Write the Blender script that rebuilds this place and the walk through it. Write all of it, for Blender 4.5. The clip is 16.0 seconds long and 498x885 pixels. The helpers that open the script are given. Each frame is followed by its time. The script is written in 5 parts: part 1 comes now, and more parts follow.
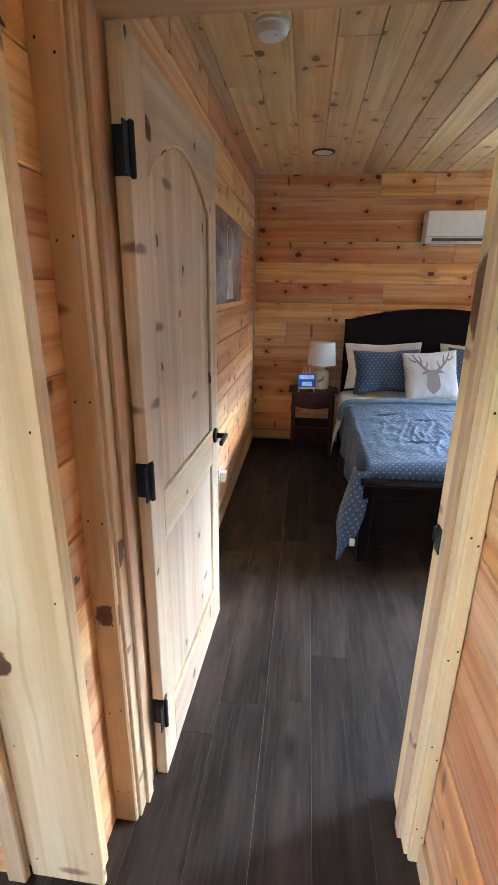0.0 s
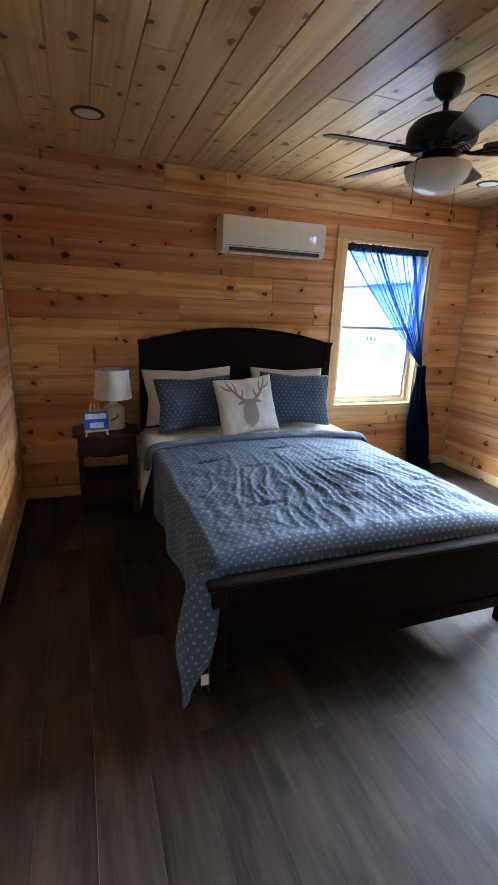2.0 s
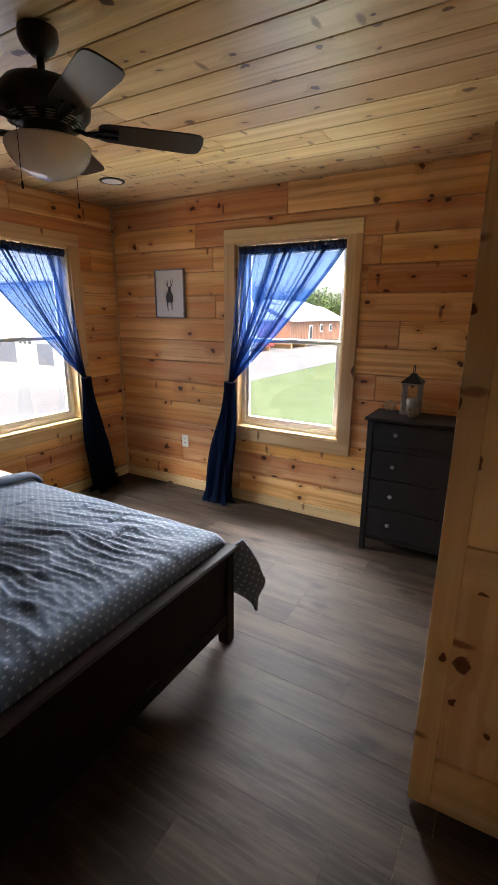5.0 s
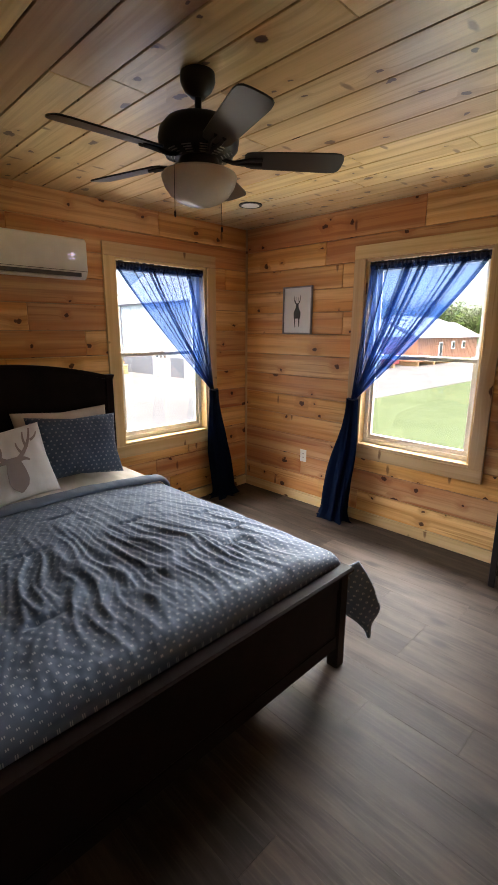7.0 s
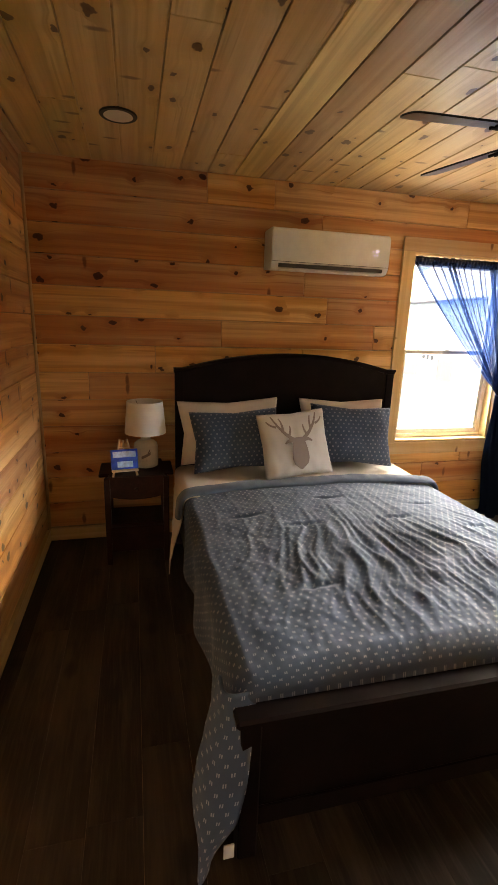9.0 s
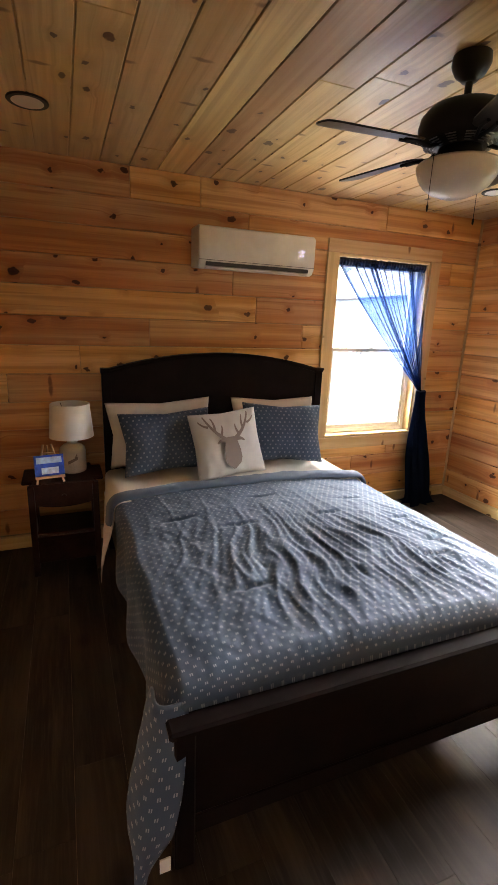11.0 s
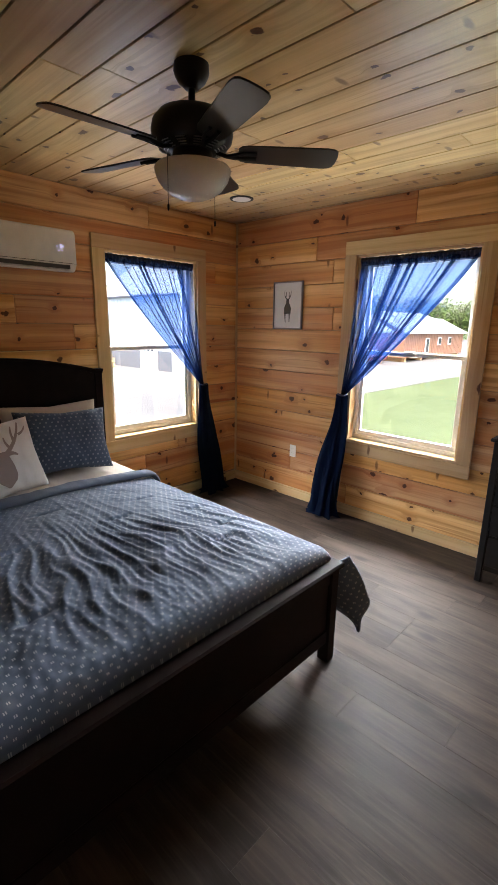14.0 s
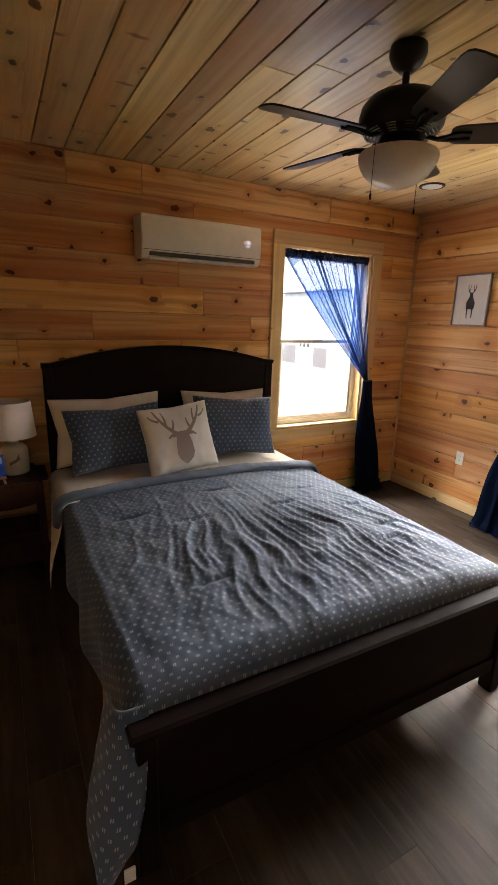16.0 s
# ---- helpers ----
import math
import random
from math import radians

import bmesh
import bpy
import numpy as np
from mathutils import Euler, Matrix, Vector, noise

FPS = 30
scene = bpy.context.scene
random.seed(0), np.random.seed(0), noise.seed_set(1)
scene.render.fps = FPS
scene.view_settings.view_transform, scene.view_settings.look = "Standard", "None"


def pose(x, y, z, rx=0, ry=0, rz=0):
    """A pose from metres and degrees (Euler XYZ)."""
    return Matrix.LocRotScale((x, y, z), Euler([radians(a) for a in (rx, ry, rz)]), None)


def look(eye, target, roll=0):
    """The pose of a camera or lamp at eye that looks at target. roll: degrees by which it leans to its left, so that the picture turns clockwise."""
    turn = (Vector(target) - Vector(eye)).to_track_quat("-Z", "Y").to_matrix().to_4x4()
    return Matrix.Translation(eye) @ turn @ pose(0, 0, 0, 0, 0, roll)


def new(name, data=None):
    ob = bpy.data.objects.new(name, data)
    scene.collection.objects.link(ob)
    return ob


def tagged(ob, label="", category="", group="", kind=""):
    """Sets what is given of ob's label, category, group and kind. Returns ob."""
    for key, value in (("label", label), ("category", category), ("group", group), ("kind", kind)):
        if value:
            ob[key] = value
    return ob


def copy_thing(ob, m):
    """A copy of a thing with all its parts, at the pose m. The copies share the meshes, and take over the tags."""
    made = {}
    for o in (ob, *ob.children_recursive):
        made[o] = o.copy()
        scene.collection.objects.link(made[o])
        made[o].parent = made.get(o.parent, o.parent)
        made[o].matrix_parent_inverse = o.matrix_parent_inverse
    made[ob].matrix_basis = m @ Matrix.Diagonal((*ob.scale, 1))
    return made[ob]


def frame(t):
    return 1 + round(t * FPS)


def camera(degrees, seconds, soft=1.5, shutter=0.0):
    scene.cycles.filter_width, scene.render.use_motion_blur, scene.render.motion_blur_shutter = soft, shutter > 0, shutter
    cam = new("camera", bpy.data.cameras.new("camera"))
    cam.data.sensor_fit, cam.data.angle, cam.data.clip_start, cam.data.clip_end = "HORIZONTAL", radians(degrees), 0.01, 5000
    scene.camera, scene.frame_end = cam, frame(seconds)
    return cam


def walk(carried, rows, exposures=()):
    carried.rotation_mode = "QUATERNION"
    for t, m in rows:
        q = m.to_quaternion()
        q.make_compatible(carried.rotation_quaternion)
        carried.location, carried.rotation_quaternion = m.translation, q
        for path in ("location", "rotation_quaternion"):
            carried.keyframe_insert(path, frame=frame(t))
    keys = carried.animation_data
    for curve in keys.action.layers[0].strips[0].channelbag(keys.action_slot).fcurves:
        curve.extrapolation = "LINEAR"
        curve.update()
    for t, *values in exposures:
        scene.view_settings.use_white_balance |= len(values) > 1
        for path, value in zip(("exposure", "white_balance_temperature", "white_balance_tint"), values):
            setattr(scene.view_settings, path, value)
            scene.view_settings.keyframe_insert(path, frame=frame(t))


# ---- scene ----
cam = camera(56.8, 16.0)
PATH = [
    (0, (1.301, 0.885, 1.545), (1.079, 2.768, 0.907), 0.7),
    (0.3, (1.287, 0.940, 1.538), (1.185, 2.841, 0.931), 0.8),
    (0.5, (1.268, 1.021, 1.523), (1.256, 2.933, 0.936), 1.1),
    (0.6, (1.278, 1.093, 1.519), (1.302, 3.006, 0.937), 1.0),
    (1, (1.285, 1.352, 1.516), (1.479, 3.262, 0.957), 1.7),
    (1.5, (1.256, 1.635, 1.521), (1.694, 3.504, 0.96), 2.4),
    (2, (1.247, 1.86, 1.531), (1.917, 3.66, 0.972), 2.4),
    (2.5, (1.362, 2.072, 1.48), (2.193, 3.809, 0.94), 1.6),
    (3, (1.519, 2.234, 1.572), (2.554, 3.834, 0.963), 1.4),
    (3.5, (1.565, 2.266, 1.628), (2.83, 3.682, 0.998), 0.9),
    (4, (1.566, 2.251, 1.605), (3.014, 3.5, 1.021), 0.8),
    (4.2, (1.58, 2.243, 1.605), (3.07, 3.448, 1.034), 0.8),
    (5.2, (1.586, 2.249, 1.608), (3.263, 3.197, 1.073), 0.4),
    (6.3, (1.582, 2.255, 1.611), (3.093, 3.47, 1.121), 0.2),
    (6.5, (1.574, 2.267, 1.612), (3.056, 3.52, 1.127), 0.2),
    (7, (1.571, 2.269, 1.603), (2.946, 3.641, 1.128), 0.3),
    (7.5, (1.539, 2.282, 1.61), (2.757, 3.791, 1.119), 0.9),
    (8, (1.455, 2.31, 1.617), (2.428, 3.982, 1.11), 1.5),
    (8.6, (1.412, 2.31, 1.571), (2.047, 4.141, 1.079), 1.8),
    (9.7, (1.405, 2.335, 1.592), (1.770, 4.235, 1.085), 1.9),
    (10.8, (1.415, 2.348, 1.607), (2.055, 4.174, 1.101), 1.9),
    (11, (1.446, 2.321, 1.604), (2.173, 4.113, 1.094), 2.2),
    (11.5, (1.467, 2.3, 1.599), (2.353, 4.02, 1.094), 1.8),
    (12, (1.488, 2.297, 1.604), (2.502, 3.944, 1.096), 1.6),
    (12.5, (1.522, 2.288, 1.603), (2.661, 3.853, 1.102), 1.5),
    (13, (1.544, 2.287, 1.604), (2.805, 3.758, 1.108), 1.2),
    (13.5, (1.561, 2.284, 1.612), (2.925, 3.661, 1.117), 1.0),
    (14, (1.558, 2.286, 1.609), (2.967, 3.615, 1.111), 0.9),
    (14.5, (1.548, 2.291, 1.603), (2.939, 3.637, 1.098), 1.0),
    (15, (1.544, 2.299, 1.598), (2.837, 3.738, 1.09), 1.2),
    (15.5, (1.493, 2.325, 1.586), (2.617, 3.898, 1.072), 1.3),
    (16, (1.453, 2.346, 1.585), (2.368, 4.045, 1.06), 1.8),
]
walk(cam, [(t, look(eye, target, roll)) for t, eye, target, roll in PATH],
     exposures=[(0.0, 5.2, 4950, 3), (0.6, 5.05, 5000, 3), (1.5, 4.7, 5100, 4), (2.5, 3.9, 5400, 5), (3.5, 3.4, 5900, 8), (4.2, 3.4, 6400, 10), (7.0, 3.45, 7000, 11), (8.6, 4.25, 8600, 12),
                (11.0, 4.35, 7100, 12), (12.5, 3.75, 6500, 11), (14.5, 3.5, 6900, 11), (16.0, 3.7, 7600, 13)])

# ---------------------------------------------------------------- light
world = bpy.data.worlds.new("overcast_sky")
world.use_nodes = True
scene.world = world
sky = world.node_tree.nodes.new("ShaderNodeTexSky")
sky.sky_type, sky.sun_disc = "NISHITA", False
sky.sun_elevation, sky.sun_rotation = radians(57), radians(237)
sky.air_density, sky.dust_density, sky.ozone_density = 1.0, 4.0, 1.0
world.node_tree.links.new(sky.outputs[0], world.node_tree.nodes["Background"].inputs[0])
world.node_tree.nodes["Background"].inputs[1].default_value = 0.085
sun = new("sun", bpy.data.lights.new("sun", "SUN"))
sun.data.energy, sun.data.angle, sun.data.color = 0.6, radians(20), (1.0, 0.96, 0.9)
sun.matrix_world = look((0, 0, 30), (14, 9, 4))


# area lamps added out of view to brighten the room: from above the eaves they boost the sky's light through the two
# windows, from below the light that the pale lot and lawn throw back up
for nm, eye, aim, size, watts, spread, tint in (
        ("fill_far_north", (3.8, 15.2, 4.5), (3.2, 4.2, 1.0), (10.0, 1.2), 150.0, 75, (0.92, 0.96, 1.0)),
        ("fill_far_east", (14.4, 4.6, 4.5), (3.2, 3.8, 1.0), (12.0, 1.2), 290.0, 75, (0.92, 0.96, 1.0)),
        ("fill_high_north", (3.8, 7.9, 3.7), (3.7, 4.6, 0.3), (5.0, 1.6), 165.0, 180, (0.92, 0.96, 1.0)),
        ("fill_high_east", (7.2, 3.9, 3.7), (3.9, 3.7, 0.3), (5.0, 1.6), 200.0, 180, (0.92, 0.96, 1.0)),
        ("fill_low_north", (3.9, 6.75, -0.62), (3.6, 4.9, 2.1), (3.4, 1.3), 24.0, 180, (0.97, 0.98, 1.0)),
        ("fill_low_east", (6.05, 3.85, -0.62), (4.2, 3.75, 2.1), (3.4, 1.3), 27.0, 180, (0.97, 1.0, 0.98))):
    al = new(nm, bpy.data.lights.new(nm, "AREA"))
    al.data.shape, al.data.size, al.data.size_y = "RECTANGLE", *size
    al.data.energy, al.data.color, al.data.spread = watts, tint, radians(spread)
    al.matrix_world = look(eye, aim)


# ---------------------------------------------------------------- materials
def graph(name):
    m = bpy.data.materials.new(name)
    m.use_nodes = True
    return m, m.node_tree, m.node_tree.nodes["Principled BSDF"]


def node(t, kind, **kw):
    n = t.nodes.new("ShaderNode" + kind)
    for k, v in kw.items():
        if k in n.inputs:
            n.inputs[k].default_value = v
    return n


def put(t, a, b):
    """Feed socket b from a socket, or set it to a plain value."""
    if isinstance(a, bpy.types.NodeSocket):
        t.links.new(a, b)
    else:
        b.default_value = a


def calc(t, op, a, b=0.0, c=0.0):
    n = t.nodes.new("ShaderNodeMath")
    n.operation = op
    for i, v in enumerate((a, b, c)):
        put(t, v, n.inputs[i])
    return n.outputs[0]


def blend(t, f, a, b, mode="MIX"):
    n = t.nodes.new("ShaderNodeMix")
    n.data_type, n.blend_type = "RGBA", mode
    put(t, f, n.inputs[0])
    for i, v in ((6, a), (7, b)):
        put(t, (*v, 1) if isinstance(v, tuple) and len(v) == 3 else v, n.inputs[i])
    return n.outputs[2]


def ramp(t, f, lo, hi):
    n = t.nodes.new("ShaderNodeMapRange")
    n.interpolation_type = "SMOOTHSTEP"
    put(t, f, n.inputs[0])
    put(t, lo, n.inputs[1])
    put(t, hi, n.inputs[2])
    return n.outputs[0]


def bump(t, h, strength, distance, bsdf):
    n = node(t, "Bump", Strength=strength, Distance=distance)
    put(t, h, n.inputs["Height"])
    t.links.new(n.outputs[0], bsdf.inputs["Normal"])


def board_uv(t, scale=(1, 1, 1)):
    """Board coordinates in metres (u along the grain), shifted at random for each board."""
    uv = node(t, "UVMap")
    uv.uv_map = "grain"
    info, att = node(t, "ObjectInfo"), node(t, "Attribute")
    att.attribute_name = "board"
    r = calc(t, "ADD", info.outputs["Random"], att.outputs["Fac"])
    comb = t.nodes.new("ShaderNodeCombineXYZ")
    put(t, calc(t, "MULTIPLY", r, 91.7), comb.inputs[0])
    put(t, calc(t, "MULTIPLY", r, 37.3), comb.inputs[1])
    put(t, calc(t, "MULTIPLY", r, 11.9), comb.inputs[2])
    add = t.nodes.new("ShaderNodeVectorMath")
    t.links.new(uv.outputs[0], add.inputs[0])
    t.links.new(comb.outputs[0], add.inputs[1])
    return add.outputs[0], calc(t, "FRACT", calc(t, "MULTIPLY", r, 7.31))


def stretch(t, v, s):
    n = t.nodes.new("ShaderNodeVectorMath")
    n.operation = "MULTIPLY"
    t.links.new(v, n.inputs[0])
    n.inputs[1].default_value = s
    return n.outputs[0]


def noise_of(t, v, scale, detail=3.0, rough=0.55):
    n = node(t, "TexNoise", Scale=scale, Detail=detail, Roughness=rough)
    t.links.new(v, n.inputs["Vector"])
    return n.outputs["Fac"]


def pine(name, pale, warm, deep, rough=0.42, knots=4.8, coat=0.08):
    """Varnished knotty pine."""
    m, t, b = graph(name)
    v, r = board_uv(t)
    vor = node(t, "TexVoronoi", Scale=knots, Randomness=1.0)
    vor.voronoi_dimensions = "2D"
    warp = node(t, "TexNoise", Scale=26.0, Detail=2.0)
    t.links.new(v, warp.inputs["Vector"])
    wv = t.nodes.new("ShaderNodeVectorMath")
    wv.operation = "MULTIPLY_ADD"
    t.links.new(warp.outputs["Color"], wv.inputs[0])
    wv.inputs[1].default_value = (0.045, 0.040, 0)
    t.links.new(stretch(t, v, (0.85, 1.1, 1)), wv.inputs[2])
    t.links.new(wv.outputs[0], vor.inputs["Vector"])
    sep = t.nodes.new("ShaderNodeSeparateColor")
    t.links.new(vor.outputs["Color"], sep.inputs[0])
    d = vor.outputs["Distance"]
    keep = calc(t, "GREATER_THAN", sep.outputs[0], 0.36)
    size = calc(t, "MULTIPLY_ADD", calc(t, "MULTIPLY", sep.outputs[1], sep.outputs[1]), 0.090, 0.048)
    knot = calc(t, "MULTIPLY", keep, calc(t, "SUBTRACT", 1.0, ramp(t, d, calc(t, "MULTIPLY", size, 0.75), size)))
    core = calc(t, "MULTIPLY", keep, calc(t, "SUBTRACT", 1.0, ramp(t, d, 0.0, calc(t, "MULTIPLY", size, 0.7))))
    halo = calc(t, "MULTIPLY", keep, calc(t, "SUBTRACT", 1.0, ramp(t, d, size, calc(t, "MULTIPLY", size, 4.5))))
    # spike knots: branches cut lengthwise, short streaks across the grain
    spk = node(t, "TexVoronoi", Scale=1.0, Randomness=1.0)
    spk.voronoi_dimensions = "2D"
    lean = t.nodes.new("ShaderNodeVectorMath")
    lean.operation = "MULTIPLY_ADD"
    t.links.new(warp.outputs["Color"], lean.inputs[0])
    lean.inputs[1].default_value = (0.10, 0.05, 0)
    t.links.new(stretch(t, v, (8.0, 2.6, 1)), lean.inputs[2])
    t.links.new(lean.outputs[0], spk.inputs["Vector"])
    sps = t.nodes.new("ShaderNodeSeparateColor")
    t.links.new(spk.outputs["Color"], sps.inputs[0])
    spike = calc(t, "MULTIPLY", calc(t, "GREATER_THAN", sps.outputs[0], 0.84), calc(t, "SUBTRACT", 1.0, ramp(t, spk.outputs["Distance"], 0.05, 0.14)))
    # grain bends round the knots
    bend = t.nodes.new("ShaderNodeCombineXYZ")
    put(t, calc(t, "MULTIPLY", halo, 0.016), bend.inputs[1])
    gv = t.nodes.new("ShaderNodeVectorMath")
    t.links.new(v, gv.inputs[0])
    t.links.new(bend.outputs[0], gv.inputs[1])
    g = gv.outputs[0]
    fine = noise_of(t, stretch(t, g, (3.0, 120.0, 1)), 1.0, 4.0, 0.6)
    bands = noise_of(t, stretch(t, g, (0.55, 20.0, 1)), 1.0, 3.0, 0.6)
    heart = ramp(t, noise_of(t, stretch(t, g, (0.35, 6.5, 1)), 1.0, 2.0), 0.40, 0.62)
    streak = ramp(t, noise_of(t, stretch(t, g, (1.3, 42.0, 1)), 1.0, 2.0), 0.60, 0.72)
    c = blend(t, heart, pale, warm)
    c = blend(t, calc(t, "MULTIPLY", ramp(t, bands, 0.42, 0.68), 0.6), c, deep)
    c = blend(t, calc(t, "MULTIPLY", streak, 0.55), c, deep)
    c = blend(t, calc(t, "MULTIPLY", ramp(t, fine, 0.35, 0.8), 0.22), c, deep)
    c = blend(t, calc(t, "MULTIPLY", halo, 0.42), c, deep)
    c = blend(t, calc(t, "MULTIPLY", spike, 0.75), c, (0.13, 0.042, 0.014))
    c = blend(t, calc(t, "MULTIPLY", knot, 0.94), c, (0.085, 0.024, 0.008))
    c = blend(t, calc(t, "MULTIPLY", core, 0.5), c, (0.045, 0.014, 0.006))
    hue = node(t, "HueSaturation")
    put(t, calc(t, "MULTIPLY_ADD", r, 0.36, 0.78), hue.inputs["Value"])
    put(t, calc(t, "MULTIPLY_ADD", r, 0.024, 0.488), hue.inputs["Hue"])
    t.links.new(c, hue.inputs["Color"])
    t.links.new(hue.outputs[0], b.inputs["Base Color"])
    put(t, calc(t, "MULTIPLY_ADD", fine, 0.18, rough - 0.09), b.inputs["Roughness"])
    b.inputs["Coat Weight"].default_value, b.inputs["Coat Roughness"].default_value = coat, 0.28
    b.inputs["Specular IOR Level"].default_value = 0.3
    bump(t, calc(t, "ADD", fine, calc(t, "MULTIPLY", knot, 0.5)), 0.16, 0.0012, b)
    return m


def plank_vinyl():
    m, t, b = graph("dark_vinyl_plank")
    v, r = board_uv(t)
    fine = noise_of(t, stretch(t, v, (4.0, 70.0, 1)), 1.0, 6.0, 0.7)
    cloud = noise_of(t, stretch(t, v, (1.6, 8.0, 1)), 1.0, 4.0, 0.6)
    bands = noise_of(t, stretch(t, v, (0.9, 14.0, 1)), 1.0, 3.0, 0.6)
    vor = node(t, "TexVoronoi", Scale=1.9)
    vor.voronoi_dimensions = "2D"
    t.links.new(stretch(t, v, (0.7, 1.3, 1)), vor.inputs["Vector"])
    knot = calc(t, "SUBTRACT", 1.0, ramp(t, calc(t, "ADD", vor.outputs["Distance"], calc(t, "MULTIPLY", fine, 0.06)), 0.05, 0.14))
    c = blend(t, ramp(t, cloud, 0.32, 0.70), (0.020, 0.0125, 0.0085), (0.070, 0.049, 0.037))
    c = blend(t, calc(t, "MULTIPLY", ramp(t, bands, 0.42, 0.7), 0.5), c, (0.020, 0.0125, 0.009))
    c = blend(t, calc(t, "MULTIPLY", ramp(t, fine, 0.42, 0.72), 0.42), c, (0.100, 0.073, 0.058))
    c = blend(t, calc(t, "MULTIPLY", knot, 0.75), c, (0.012, 0.008, 0.006))
    hue = node(t, "HueSaturation")
    put(t, calc(t, "MULTIPLY_ADD", r, 0.3, 0.85), hue.inputs["Value"])
    t.links.new(c, hue.inputs["Color"])
    t.links.new(hue.outputs[0], b.inputs["Base Color"])
    put(t, calc(t, "MULTIPLY_ADD", fine, 0.2, 0.46), b.inputs["Roughness"])
    b.inputs["Specular IOR Level"].default_value = 0.25
    bump(t, calc(t, "ADD", fine, calc(t, "MULTIPLY", cloud, 0.6)), 0.3, 0.0014, b)
    return m


def plain(name, color, rough=0.5, metal=0.0, vary=0.12, scale=14.0, relief=0.0, gloss=0.5):
    """A surface of one colour with slight cloudiness and wear."""
    m, t, b = graph(name)
    co = node(t, "TexCoord")
    n1 = noise_of(t, co.outputs["Object"], scale, 4.0)
    n2 = noise_of(t, co.outputs["Object"], scale * 9, 3.0)
    f = calc(t, "ADD", calc(t, "MULTIPLY", n1, 0.7), calc(t, "MULTIPLY", n2, 0.3))
    lo, hi = tuple(c * (1 - vary) for c in color), tuple(min(1, c * (1 + vary)) for c in color)
    t.links.new(blend(t, ramp(t, f, 0.3, 0.7), lo, hi), b.inputs["Base Color"])
    put(t, calc(t, "MULTIPLY_ADD", n2, 0.16, rough - 0.08), b.inputs["Roughness"])
    b.inputs["Metallic"].default_value = metal
    b.inputs["Specular IOR Level"].default_value = gloss
    if relief:
        bump(t, n2, 0.3, relief, b)
    return m


def glass_mat():
    m, t, b = graph("window_glass")
    out = t.nodes["Material Output"]
    tr, gl = node(t, "BsdfTransparent"), node(t, "BsdfGlossy", Roughness=0.02)
    mix, fr = node(t, "MixShader"), node(t, "Fresnel", IOR=1.45)
    t.links.new(fr.outputs[0], mix.inputs[0])
    t.links.new(tr.outputs[0], mix.inputs[1])
    t.links.new(gl.outputs[0], mix.inputs[2])
    t.links.new(mix.outputs[0], out.inputs[0])
    return m


def glow(name, color, strength):
    m, t, b = graph(name)
    b.inputs["Base Color"].default_value = (*color, 1)
    b.inputs["Emission Color"].default_value = (*color, 1)
    b.inputs["Emission Strength"].default_value = strength
    return m


PINE = pine("knotty_pine_board", (0.86, 0.55, 0.26), (0.71, 0.34, 0.115), (0.43, 0.15, 0.040))
PINE_CEIL = pine("knotty_pine_ceiling", (0.78, 0.59, 0.32), (0.67, 0.46, 0.21), (0.45, 0.27, 0.10), rough=0.34, knots=4.6, coat=0.4)
PINE_TRIM = pine("pine_trim", (0.78, 0.60, 0.355), (0.70, 0.495, 0.26), (0.54, 0.34, 0.155), knots=1.7)
PINE_DOOR = pine("pine_door", (0.76, 0.61, 0.40), (0.69, 0.53, 0.32), (0.52, 0.35, 0.19), knots=4.4)
FLOOR = plank_vinyl()
ESPRESSO = plain("espresso_wood", (0.0085, 0.0045, 0.004), 0.5, vary=0.3, scale=8, gloss=0.08)
CHERRY = plain("dark_cherry_wood", (0.030, 0.011, 0.007), 0.45, vary=0.35, scale=9, gloss=0.12)
BLACK_WOOD = plain("black_painted_wood", (0.012, 0.011, 0.012), 0.45, vary=0.25, scale=8, gloss=0.3)
BLACK_METAL = plain("black_metal", (0.012, 0.011, 0.011), 0.42, 0.3)
CHROME = plain("chrome", (0.75, 0.75, 0.76), 0.2, 1.0, 0.05)
WHITE_PLASTIC = plain("white_plastic", (0.80, 0.80, 0.78), 0.38, vary=0.04)
GREY_PLASTIC = plain("dark_grey_plastic", (0.06, 0.06, 0.06), 0.5)
VINYL = plain("white_window_vinyl", (0.80, 0.79, 0.75), 0.4, vary=0.05)
UNDERSIDE = plain("rough_sheathing", (0.35, 0.26, 0.16), 0.8)
GLASS = glass_mat()


# ---------------------------------------------------------------- mesh tools
def grain(bm, axis):
    """UVs in metres with u along the grain axis."""
    uv = bm.loops.layers.uv.get("grain") or bm.loops.layers.uv.new("grain")
    for f in bm.faces:
        n = [abs(c) for c in f.normal]
        k = n.index(max(n))
        a = axis if k != axis else (axis + 1) % 3
        o = 3 - a - k
        for l in f.loops:
            l[uv].uv = (l.vert.co[a], l.vert.co[o])


def box(bm, x0, x1, y0, y1, z0, z1, bevel=0.0, seg=1):
    vs = [bm.verts.new((x, y, z)) for x in (x0, x1) for y in (y0, y1) for z in (z0, z1)]
    fs = [bm.faces.new([vs[i] for i in q]) for q in ((0, 1, 3, 2), (4, 6, 7, 5), (0, 4, 5, 1), (2, 3, 7, 6), (0, 2, 6, 4), (1, 5, 7, 3))]
    if bevel:
        es = list({e for f in fs for e in f.edges})
        bmesh.ops.bevel(bm, geom=es, offset=bevel, segments=seg, affect="EDGES", profile=0.5)
    return vs


